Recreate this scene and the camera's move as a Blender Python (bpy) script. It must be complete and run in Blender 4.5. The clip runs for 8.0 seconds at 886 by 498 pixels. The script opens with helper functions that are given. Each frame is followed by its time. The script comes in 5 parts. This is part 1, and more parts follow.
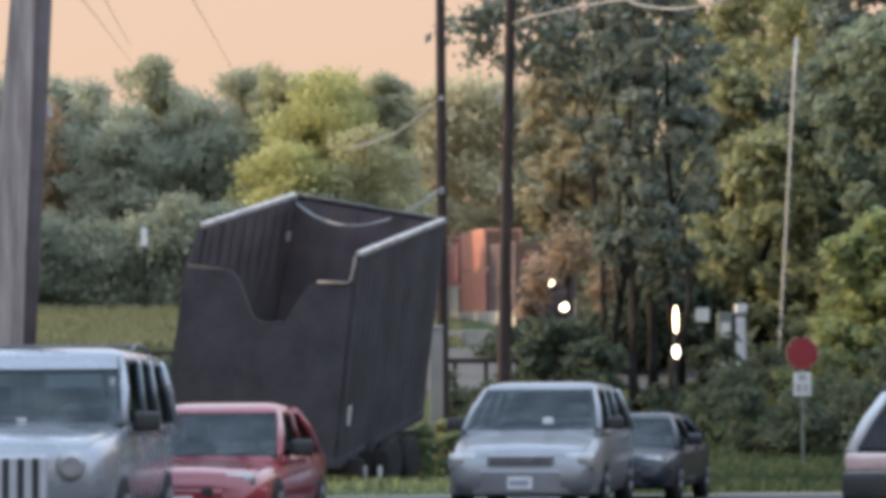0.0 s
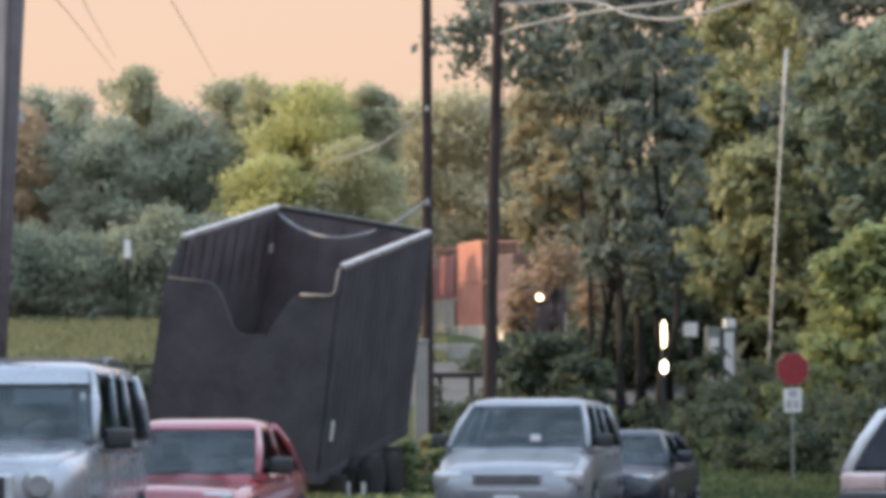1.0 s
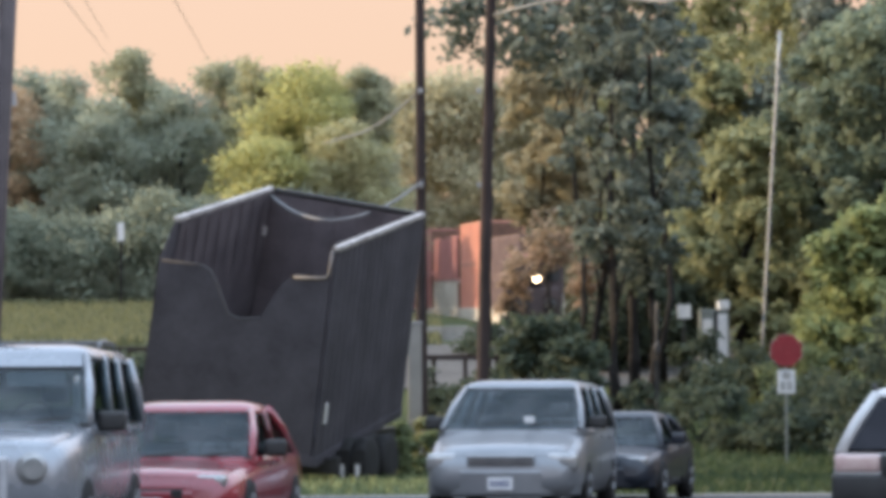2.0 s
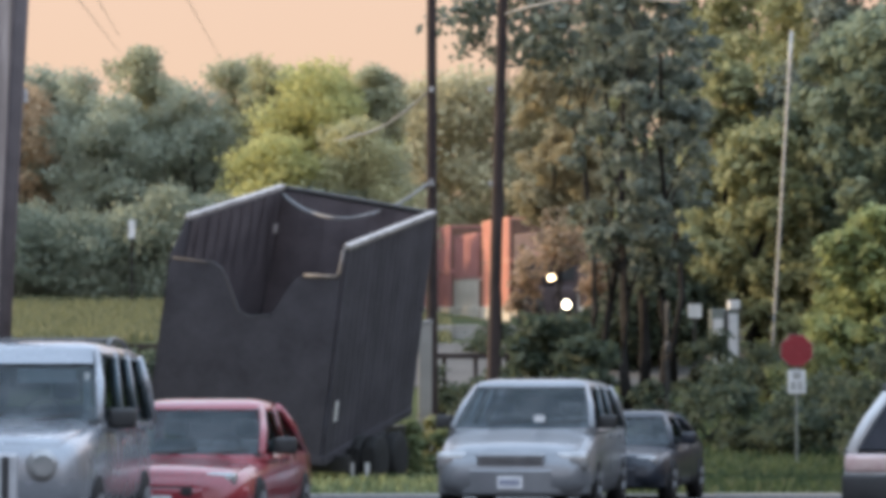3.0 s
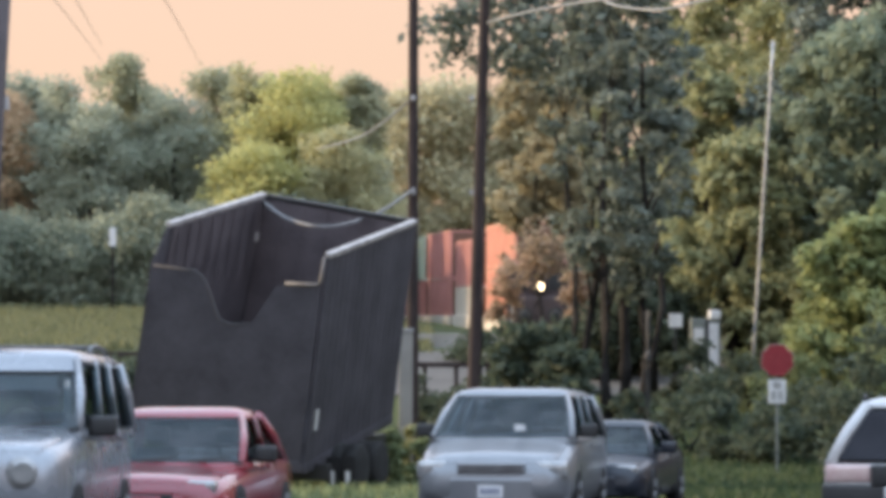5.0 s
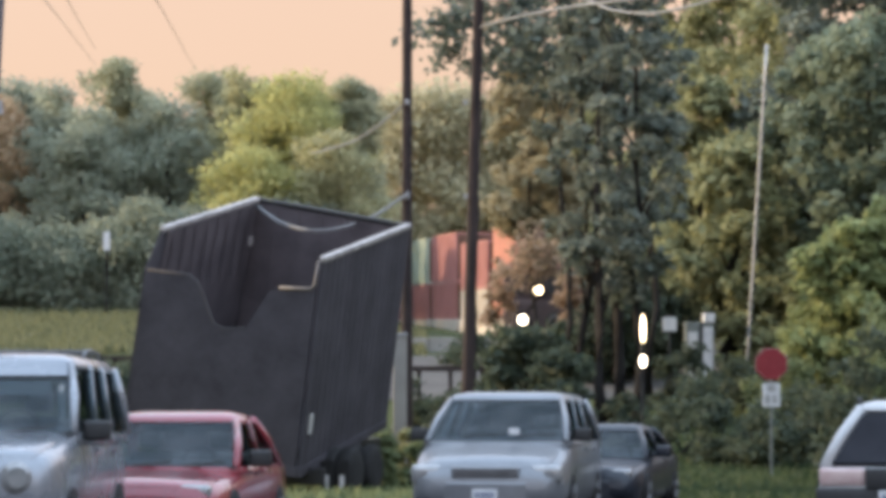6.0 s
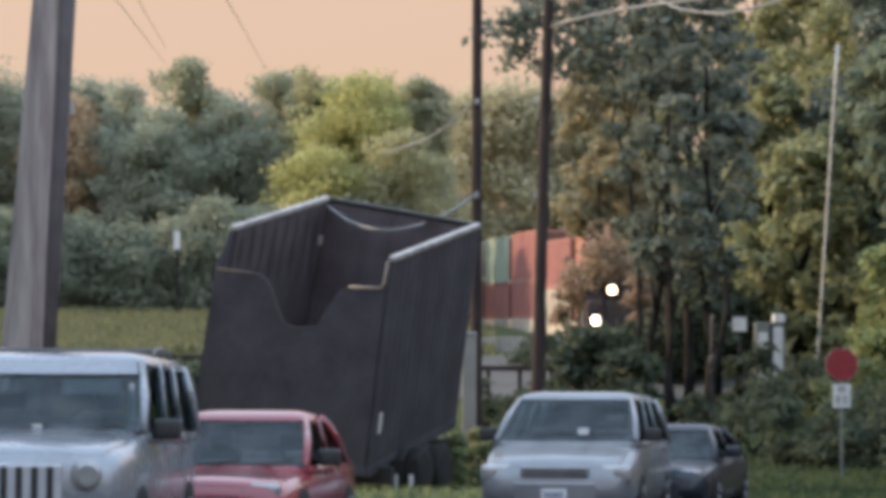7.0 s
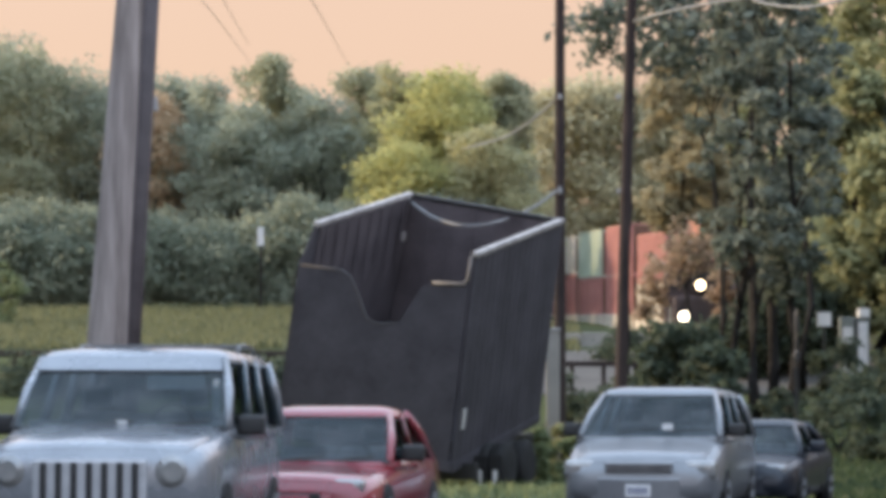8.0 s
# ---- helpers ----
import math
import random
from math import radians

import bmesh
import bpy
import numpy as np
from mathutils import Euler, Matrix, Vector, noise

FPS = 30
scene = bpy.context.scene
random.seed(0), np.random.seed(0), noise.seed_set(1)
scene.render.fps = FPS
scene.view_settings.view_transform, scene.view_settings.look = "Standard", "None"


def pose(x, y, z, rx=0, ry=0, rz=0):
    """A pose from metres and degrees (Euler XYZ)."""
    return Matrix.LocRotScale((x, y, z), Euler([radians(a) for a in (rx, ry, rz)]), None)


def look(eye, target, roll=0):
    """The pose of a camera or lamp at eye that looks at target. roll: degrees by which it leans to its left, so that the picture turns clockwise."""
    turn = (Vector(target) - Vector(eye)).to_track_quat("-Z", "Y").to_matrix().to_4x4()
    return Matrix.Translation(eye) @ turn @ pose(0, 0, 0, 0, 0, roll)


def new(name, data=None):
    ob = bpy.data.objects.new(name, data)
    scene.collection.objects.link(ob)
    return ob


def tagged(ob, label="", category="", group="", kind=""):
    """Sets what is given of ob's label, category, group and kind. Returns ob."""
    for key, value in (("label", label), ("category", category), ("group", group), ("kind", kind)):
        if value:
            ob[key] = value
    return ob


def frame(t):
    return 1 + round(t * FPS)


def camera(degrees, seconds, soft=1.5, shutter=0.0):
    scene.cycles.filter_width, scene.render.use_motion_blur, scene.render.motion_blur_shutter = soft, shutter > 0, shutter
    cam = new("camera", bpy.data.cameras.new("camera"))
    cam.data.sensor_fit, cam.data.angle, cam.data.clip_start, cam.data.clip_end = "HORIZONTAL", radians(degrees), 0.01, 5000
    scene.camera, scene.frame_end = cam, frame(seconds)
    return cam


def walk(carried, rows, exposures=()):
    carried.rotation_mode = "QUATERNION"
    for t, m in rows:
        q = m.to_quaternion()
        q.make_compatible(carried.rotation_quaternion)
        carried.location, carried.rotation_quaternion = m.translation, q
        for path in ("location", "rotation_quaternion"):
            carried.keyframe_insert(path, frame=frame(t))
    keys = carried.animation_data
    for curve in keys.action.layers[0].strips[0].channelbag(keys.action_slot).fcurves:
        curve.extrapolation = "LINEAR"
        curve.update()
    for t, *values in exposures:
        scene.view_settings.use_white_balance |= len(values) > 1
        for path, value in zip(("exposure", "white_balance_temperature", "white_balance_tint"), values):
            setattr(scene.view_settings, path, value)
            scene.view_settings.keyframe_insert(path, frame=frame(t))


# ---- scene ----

EYE = (0.0, 0.0, 3.6)
# seconds, turn to the left, tilt up, lean, metres back
PATH = [
    (0.0, 0.3163, 1.2657, -0.405, 1.0),
    (0.2, 0.2780, 1.4570, -0.400, 1.0),
    (0.5, 0.2160, 1.5414, -0.382, 0.0),
    (0.8, 0.0908, 1.5602, -0.219, 0.0),
    (1.0, 0.0376, 1.5317, -0.198, 0.0),
    (1.2, -0.0441, 1.5147, -0.032, 0.0),
    (1.5, -0.0888, 1.4038, -0.273, 0.0),
    (1.7, -0.0663, 1.2987, -0.311, 0.0),
    (2.8, -0.0869, 1.1103, -0.099, 0.0),
    (3.0, 0.1232, 1.1600, -0.057, 0.0),
    (3.2, 0.2150, 1.1776, -0.158, 0.0),
    (3.5, 0.1684, 1.2966, -0.026, 0.0),
    (3.8, 0.0613, 1.3532, -0.157, 0.0),
    (4.0, 0.0000, 1.3323, 0.000, 0.0),
    (4.2, -0.0764, 1.3312, -0.078, 0.0),
    (4.5, -0.1821, 1.3187, 0.047, 0.0),
    (4.7, -0.2353, 1.3017, 0.128, 0.0),
    (5.8, -0.2905, 1.4422, 0.102, 0.0),
    (6.0, -0.3578, 1.4046, 0.051, 0.0),
    (6.2, -0.4050, 1.3359, -0.015, 0.0),
    (6.5, -0.3863, 1.2863, 0.152, 0.0),
    (6.8, 0.4536, 1.3421, 0.033, 0.0),
    (7.0, 0.9875, 1.3933, 0.189, 0.0),
    (7.2, 1.5710, 1.4497, 0.263, 0.0),
    (7.5, 2.1256, 1.4265, 0.179, 0.0),
    (7.8, 2.5008, 1.3435, 0.346, 0.0),
    (8.0, 2.5973, 1.3064, 0.066, 0.0),
]


def aim(turn, tilt, lean, back):
    a, b = radians(turn), radians(tilt)
    way = Vector((-math.sin(a) * math.cos(b), math.cos(a) * math.cos(b), math.sin(b)))
    eye = Vector(EYE) - back * Vector((0, 1, 0))
    return look(eye, eye + 50 * way, lean)


cam = camera(17.0, 8.0, soft=5.1)
walk(cam, [(t, aim(a, b, c, d)) for t, a, b, c, d in PATH],
     exposures=[(0.0, 0.4), (1.0, 0.5), (1.5, 0.55), (3.0, 0.46), (3.5, 0.31), (4.0, 0.52), (4.5, 0.62), (6.0, 0.5), (6.5, 0.62), (7.0, 0.26), (8.0, 0.44)])

# ---- light ----
SUN_FROM = Vector((-0.90, 0.25, 0.34))


def make_light():
    world = bpy.data.worlds.new("evening_sky")
    scene.world = world
    world.use_nodes = True
    nt = world.node_tree
    nt.nodes.clear()
    out = nt.nodes.new("ShaderNodeOutputWorld")
    bg = nt.nodes.new("ShaderNodeBackground")
    sky = nt.nodes.new("ShaderNodeTexSky")
    sky.sky_type, sky.sun_disc = "NISHITA", False
    sky.sun_elevation = math.atan2(SUN_FROM.z, Vector(SUN_FROM.xy).length)
    sky.sun_rotation = math.atan2(SUN_FROM.x, SUN_FROM.y)
    sky.dust_density, sky.air_density, sky.ozone_density = 3.0, 1.0, 2.0
    co = nt.nodes.new("ShaderNodeTexCoord")
    sep = nt.nodes.new("ShaderNodeSeparateXYZ")
    ramp = nt.nodes.new("ShaderNodeValToRGB")
    e = ramp.color_ramp.elements
    e[0].position, e[0].color = 0.0, (7.5, 5.02, 3.55, 1)
    e[1].position, e[1].color = 0.75, (13.6, 17.2, 22.6, 1)
    mid = e.new(0.11)
    mid.color = (7.7, 5.15, 3.7, 1)
    mid = e.new(0.35)
    mid.color = (12.5, 13.0, 15.0, 1)
    mix = nt.nodes.new("ShaderNodeMix")
    mix.data_type = "RGBA"
    mix.inputs[0].default_value = 0.8
    nt.links.new(co.outputs["Generated"], sep.inputs[0])
    nt.links.new(sep.outputs["Z"], ramp.inputs[0])
    nt.links.new(sky.outputs[0], mix.inputs["A"])
    nt.links.new(ramp.outputs[0], mix.inputs["B"])
    nt.links.new(mix.outputs["Result"], bg.inputs[0])
    bg.inputs[1].default_value = 0.1
    nt.links.new(bg.outputs[0], out.inputs[0])
    sun = new("sun", bpy.data.lights.new("sun", "SUN"))
    sun.data.energy, sun.data.angle, sun.data.color = 3.8, radians(1.5), (1.0, 0.76, 0.49)
    sun.matrix_world = look(SUN_FROM * 100, (0, 0, 0))


make_light()


# ---- materials ----
def material(name, a, b, rough=0.6, metal=0.0, scale=3.0, fine=40.0, bump=0.15, spec=0.5, coat=0.0, island=0.0, depth=0.02, stretch=1.0):
    """Two colours mixed by coarse and fine noise, with relief."""
    m = bpy.data.materials.new(name)
    m.use_nodes = True
    nt = m.node_tree
    bs = nt.nodes["Principled BSDF"]
    co = nt.nodes.new("ShaderNodeTexCoord")
    n1 = nt.nodes.new("ShaderNodeTexNoise")
    n1.inputs["Scale"].default_value, n1.inputs["Detail"].default_value = scale, 5
    n2 = nt.nodes.new("ShaderNodeTexNoise")
    n2.inputs["Scale"].default_value, n2.inputs["Detail"].default_value = fine, 4
    mp = nt.nodes.new("ShaderNodeMapping")
    mp.inputs["Scale"].default_value = (1, 1, stretch)
    nt.links.new(co.outputs["Object"], mp.inputs["Vector"])
    for n in (n1, n2):
        nt.links.new(mp.outputs[0], n.inputs["Vector"])
    add = nt.nodes.new("ShaderNodeMath")
    add.operation = "MULTIPLY_ADD"
    add.inputs[1].default_value = 0.35
    nt.links.new(n2.outputs[0], add.inputs[0])
    nt.links.new(n1.outputs[0], add.inputs[2])
    last = add
    if island:
        geo = nt.nodes.new("ShaderNodeNewGeometry")
        more = nt.nodes.new("ShaderNodeMath")
        more.operation = "MULTIPLY_ADD"
        more.inputs[1].default_value = island
        nt.links.new(geo.outputs["Random Per Island"], more.inputs[0])
        nt.links.new(last.outputs[0], more.inputs[2])
        last = more
    mr = nt.nodes.new("ShaderNodeMapRange")
    mr.inputs["From Min"].default_value = 0.42 + island * 0.2
    mr.inputs["From Max"].default_value = 0.93 + island * 0.8
    nt.links.new(last.outputs[0], mr.inputs[0])
    mix = nt.nodes.new("ShaderNodeMix")
    mix.data_type = "RGBA"
    mix.inputs["A"].default_value, mix.inputs["B"].default_value = (*a, 1), (*b, 1)
    nt.links.new(mr.outputs[0], mix.inputs[0])
    nt.links.new(mix.outputs["Result"], bs.inputs["Base Color"])
    rr = nt.nodes.new("ShaderNodeMapRange")
    rr.inputs["To Min"].default_value, rr.inputs["To Max"].default_value = max(0.03, rough - 0.1), min(1, rough + 0.1)
    nt.links.new(n1.outputs[0], rr.inputs[0])
    nt.links.new(rr.outputs[0], bs.inputs["Roughness"])
    bs.inputs["Metallic"].default_value = metal
    bs.inputs["Specular IOR Level"].default_value = spec
    bs.inputs["Coat Weight"].default_value = coat
    bs.inputs["Coat Roughness"].default_value = 0.08
    if bump:
        bu = nt.nodes.new("ShaderNodeBump")
        bu.inputs["Strength"].default_value, bu.inputs["Distance"].default_value = bump, depth
        nt.links.new(n2.outputs[0], bu.inputs["Height"])
        nt.links.new(bu.outputs[0], bs.inputs["Normal"])
    return m


def leaf_material(name, a, b, back=0.5, island=0.7):
    m = material(name, a, b, 0.65, scale=0.35, fine=2.5, bump=0, spec=0.25, island=island)
    nt = m.node_tree
    bs = nt.nodes["Principled BSDF"]
    col = bs.inputs["Base Color"].links[0].from_socket
    tr = nt.nodes.new("ShaderNodeBsdfTranslucent")
    nt.links.new(col, tr.inputs[0])
    mx = nt.nodes.new("ShaderNodeMixShader")
    mx.inputs[0].default_value = back
    nt.links.new(bs.outputs[0], mx.inputs[1])
    nt.links.new(tr.outputs[0], mx.inputs[2])
    nt.links.new(mx.outputs[0], nt.nodes["Material Output"].inputs[0])
    return m


def glow(name, colour, strength):
    m = bpy.data.materials.new(name)
    m.use_nodes = True
    bs = m.node_tree.nodes["Principled BSDF"]
    bs.inputs["Base Color"].default_value = (*colour, 1)
    bs.inputs["Emission Color"].default_value = (*colour, 1)
    bs.inputs["Emission Strength"].default_value = strength
    return m


def glass_material(name, tint):
    m = bpy.data.materials.new(name)
    m.use_nodes = True
    nt = m.node_tree
    nt.nodes.remove(nt.nodes["Principled BSDF"])
    tr = nt.nodes.new("ShaderNodeBsdfTransparent")
    tr.inputs[0].default_value = (*tint, 1)
    gl = nt.nodes.new("ShaderNodeBsdfGlossy")
    gl.inputs["Roughness"].default_value = 0.05
    co = nt.nodes.new("ShaderNodeTexCoord")
    nz = nt.nodes.new("ShaderNodeTexNoise")
    nz.inputs["Scale"].default_value, nz.inputs["Detail"].default_value = 2.5, 3
    bu = nt.nodes.new("ShaderNodeBump")
    bu.inputs["Strength"].default_value, bu.inputs["Distance"].default_value = 0.12, 0.05
    nt.links.new(co.outputs["Object"], nz.inputs["Vector"])
    nt.links.new(nz.outputs[0], bu.inputs["Height"])
    nt.links.new(bu.outputs[0], gl.inputs["Normal"])
    # uneven gloss tint: streaky reflections painted into the glass by noise
    mp = nt.nodes.new("ShaderNodeMapping")
    mp.inputs["Scale"].default_value = (1.0, 1.0, 2.2)
    sm = nt.nodes.new("ShaderNodeTexNoise")
    sm.inputs["Scale"].default_value, sm.inputs["Detail"].default_value = 3.2, 4
    rp = nt.nodes.new("ShaderNodeValToRGB")
    rp.color_ramp.elements[0].position, rp.color_ramp.elements[0].color = 0.36, (0.45, 0.5, 0.53, 1)
    rp.color_ramp.elements[1].position, rp.color_ramp.elements[1].color = 0.75, (1.0, 1.0, 1.0, 1)
    nt.links.new(co.outputs["Object"], mp.inputs["Vector"])
    nt.links.new(mp.outputs[0], sm.inputs["Vector"])
    nt.links.new(sm.outputs[0], rp.inputs[0])
    nt.links.new(rp.outputs[0], gl.inputs["Color"])
    mx = nt.nodes.new("ShaderNodeMixShader")
    mx.inputs[0].default_value = 0.05
    nt.links.new(tr.outputs[0], mx.inputs[1])
    nt.links.new(gl.outputs[0], mx.inputs[2])
    nt.links.new(mx.outputs[0], nt.nodes["Material Output"].inputs[0])
    return m


M = {}


def make_materials():
    M["grass"] = material("grass", (0.03, 0.042, 0.015), (0.08, 0.09, 0.03), 0.9, scale=0.25, fine=6, bump=0.6, spec=0.1, depth=0.1)
    M["asphalt"] = material("asphalt", (0.045, 0.045, 0.047), (0.08, 0.078, 0.075), 0.85, scale=0.4, fine=60, bump=0.4, spec=0.3)
    M["concrete"] = material("concrete", (0.24, 0.23, 0.21), (0.40, 0.38, 0.35), 0.85, scale=1.2, fine=30, bump=0.3, spec=0.3)
    M["gravel"] = material("gravel", (0.065, 0.061, 0.058), (0.135, 0.127, 0.118), 0.9, scale=0.5, fine=20, bump=0.5, spec=0.2, depth=0.05)
    M["ballast"] = material("ballast", (0.16, 0.14, 0.13), (0.32, 0.29, 0.26), 0.95, scale=1.0, fine=14, bump=0.9, spec=0.2, depth=0.1)
    M["pole_wood"] = material("pole_wood", (0.14, 0.115, 0.105), (0.46, 0.40, 0.37), 0.85, scale=9, fine=40, bump=0.8, spec=0.2, stretch=0.08)
    M["old_wood"] = material("old_wood", (0.024, 0.019, 0.019), (0.058, 0.043, 0.041), 0.85, scale=1.5, fine=18, bump=0.5, spec=0.2)
    M["bark"] = material("bark", (0.013, 0.012, 0.012), (0.038, 0.035, 0.033), 0.9, scale=1.2, fine=9, bump=0.9, spec=0.15, depth=0.08)
    M["leaf_dark"] = leaf_material("leaf_dark", (0.068, 0.086, 0.068), (0.25, 0.28, 0.228), 0.45, 0.9)
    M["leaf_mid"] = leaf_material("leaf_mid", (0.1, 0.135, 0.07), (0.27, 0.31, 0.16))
    # lit copy of the foliage: sunlight painted in as brighter yellow-green
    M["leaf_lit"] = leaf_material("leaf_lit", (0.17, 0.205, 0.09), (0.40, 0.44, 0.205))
    M["leaf_olive"] = leaf_material("leaf_olive", (0.175, 0.19, 0.098), (0.40, 0.40, 0.215))
    M["leaf_rust"] = leaf_material("leaf_rust", (0.17, 0.13, 0.07), (0.36, 0.26, 0.15))
    # shaded copy of the foliage: undergrowth shade painted into the leaves
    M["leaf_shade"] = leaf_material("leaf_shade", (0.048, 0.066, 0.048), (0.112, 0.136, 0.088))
    # the pinkish end of this colour paints headlight glow onto the leaves
    M["leaf_lamplit"] = leaf_material("leaf_lamplit", (0.17, 0.135, 0.075), (0.60, 0.44, 0.33), 0.5, 0.9)
    M["leaf_brown"] = leaf_material("leaf_brown", (0.27, 0.245, 0.15), (0.46, 0.40, 0.26))
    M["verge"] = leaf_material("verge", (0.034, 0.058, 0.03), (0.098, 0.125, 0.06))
    M["liner"] = material("liner", (0.068, 0.058, 0.064), (0.125, 0.108, 0.116), 0.8, 0.0, 1.6, 14, 0.25, 0.3)
    # far_* leaves: distance haze is painted in as lighter, greyer colours
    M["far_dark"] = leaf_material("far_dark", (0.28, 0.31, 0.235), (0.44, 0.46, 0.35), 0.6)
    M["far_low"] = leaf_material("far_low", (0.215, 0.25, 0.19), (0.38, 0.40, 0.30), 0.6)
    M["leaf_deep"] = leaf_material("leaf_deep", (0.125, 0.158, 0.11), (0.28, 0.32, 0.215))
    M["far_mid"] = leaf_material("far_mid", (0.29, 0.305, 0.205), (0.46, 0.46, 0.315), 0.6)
    # far trees in sun: the warm light is part of this colour
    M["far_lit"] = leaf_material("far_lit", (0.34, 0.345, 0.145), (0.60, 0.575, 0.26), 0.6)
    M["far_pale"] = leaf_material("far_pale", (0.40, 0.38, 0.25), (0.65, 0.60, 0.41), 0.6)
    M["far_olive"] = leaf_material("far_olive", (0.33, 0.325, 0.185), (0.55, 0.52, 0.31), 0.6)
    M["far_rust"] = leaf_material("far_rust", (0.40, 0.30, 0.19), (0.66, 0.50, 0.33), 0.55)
    M["box_edge"] = material("box_edge", (0.04, 0.038, 0.04), (0.085, 0.08, 0.082), 0.8, 0.0, 4, 30, 0.2)
    M["box_edge_pale"] = material("box_edge_pale", (0.07, 0.067, 0.07), (0.2, 0.19, 0.19), 0.6, 0.2, 4, 30, 0.2)
    M["rim"] = material("rim", (0.10, 0.10, 0.105), (0.2, 0.2, 0.2), 0.45, 0.5, 6, 40, 0.05)
    M["field_grass"] = leaf_material("field_grass", (0.125, 0.136, 0.073), (0.19, 0.198, 0.11))
    M["box_steel"] = material("box_steel", (0.044, 0.041, 0.049), (0.088, 0.083, 0.096), 0.85, 0.0, 1.3, 14, 0.25, 0.3)
    M["box_trim"] = material("box_trim", (0.22, 0.205, 0.2), (0.52, 0.49, 0.47), 0.65, 0.1, 3, 30, 0.2)
    M["black_paint"] = material("black_paint", (0.012, 0.012, 0.013), (0.03, 0.03, 0.032), 0.5, 0, 2, 30, 0.1)
    M["rubber"] = material("rubber", (0.012, 0.012, 0.012), (0.03, 0.03, 0.03), 0.85, 0, 4, 60, 0.3, 0.3)
    M["silver"] = material("silver", (0.22, 0.235, 0.255), (0.31, 0.325, 0.35), 0.27, 0.35, 2.2, 26, 0.05, coat=0.45)
    M["silver_van"] = material("silver_van", (0.17, 0.178, 0.19), (0.238, 0.248, 0.262), 0.34, 0.3, 2.0, 26, 0.05, coat=0.4)
    M["red_paint"] = material("red_paint", (0.20, 0.012, 0.022), (0.29, 0.028, 0.042), 0.3, 0.0, 2.0, 22, 0.05, spec=0.5, coat=0.8)
    M["dark_paint"] = material("dark_paint", (0.008, 0.011, 0.018), (0.02, 0.026, 0.038), 0.42, 0.0, 2.5, 60, 0.02, spec=0.4, coat=0.25)
    M["white_paint"] = material("white_paint", (0.40, 0.40, 0.40), (0.52, 0.51, 0.50), 0.35, 0.0, 1.2, 60, 0.02, coat=0.5)
    M["glass"] = glass_material("glass", (0.58, 0.63, 0.65))
    M["shade_tube"] = material("shade_tube", (0.055, 0.045, 0.046), (0.11, 0.092, 0.092), 0.7, 0, 3, 30, 0.2, 0.3)
    M["dark_glass"] = material("dark_glass", (0.012, 0.012, 0.016), (0.028, 0.028, 0.034), 0.5, 0, 2.5, 40, 0.0, spec=0.12)
    M["wall_dull"] = material("wall_dull", (0.055, 0.052, 0.05), (0.12, 0.11, 0.105), 0.9, scale=0.8, fine=20, bump=0.3, spec=0.2)
    M["pale_inner"] = material("pale_inner", (0.34, 0.37, 0.37), (0.46, 0.48, 0.48), 0.8, 0, 6, 40, 0.1)
    M["seat"] = material("seat", (0.20, 0.20, 0.205), (0.34, 0.33, 0.33), 0.9, 0, 5, 60, 0.2, 0.2)
    M["trim_black"] = material("trim_black", (0.015, 0.015, 0.016), (0.035, 0.035, 0.035), 0.6, 0, 4, 40, 0.1)
    M["chrome"] = material("chrome", (0.55, 0.55, 0.56), (0.7, 0.7, 0.7), 0.2, 0.9, 4, 40, 0.02)
    M["grille_pale"] = material("grille_pale", (0.42, 0.43, 0.45), (0.55, 0.56, 0.58), 0.35, 0.2, 6, 40, 0.03, coat=0.3)
    M["lens"] = material("lens", (0.24, 0.245, 0.25), (0.42, 0.415, 0.40), 0.15, 0.3, 7, 40, 0.05, coat=0.8)
    M["plate"] = material("plate", (0.55, 0.56, 0.58), (0.72, 0.72, 0.72), 0.5, 0, 6, 40, 0.05)
    M["plate_bars"] = material("plate_bars", (0.08, 0.10, 0.2), (0.14, 0.16, 0.26), 0.5, 0, 6, 40, 0.05)
    M["tail"] = material("tail", (0.46, 0.30, 0.28), (0.66, 0.52, 0.49), 0.2, 0, 6, 40, 0.05, coat=0.7)
    M["stop_red"] = material("stop_red", (0.20, 0.012, 0.02), (0.29, 0.026, 0.034), 0.6, 0, 4, 40, 0.03)
    M["sign_white"] = material("sign_white", (0.62, 0.62, 0.62), (0.78, 0.77, 0.75), 0.5, 0, 4, 40, 0.03)
    M["stop_faded"] = material("stop_faded", (0.22, 0.02, 0.028), (0.31, 0.038, 0.046), 0.5, 0, 4, 40, 0.03)
    M["post_metal"] = material("post_metal", (0.13, 0.15, 0.14), (0.24, 0.26, 0.24), 0.6, 0.3, 5, 50, 0.1)
    M["galvanised"] = material("galvanised", (0.30, 0.31, 0.31), (0.46, 0.46, 0.46), 0.5, 0.6, 5, 50, 0.1)
    M["cable"] = material("cable", (0.12, 0.12, 0.12), (0.22, 0.22, 0.22), 0.6, 0, 4, 40, 0.05)
    M["cable_pale"] = material("cable_pale", (0.17, 0.18, 0.185), (0.28, 0.285, 0.29), 0.45, 0.4, 4, 40, 0.05)
    M["cont_red"] = material("cont_red", (0.36, 0.145, 0.13), (0.50, 0.235, 0.21), 0.6, 0, 0.8, 9, 0.2)
    M["cont_orange"] = material("cont_orange", (0.56, 0.24, 0.175), (0.70, 0.34, 0.25), 0.55, 0, 0.8, 9, 0.2)
    M["cont_green"] = material("cont_green", (0.34, 0.40, 0.30), (0.48, 0.52, 0.42), 0.6, 0, 0.8, 9, 0.2)
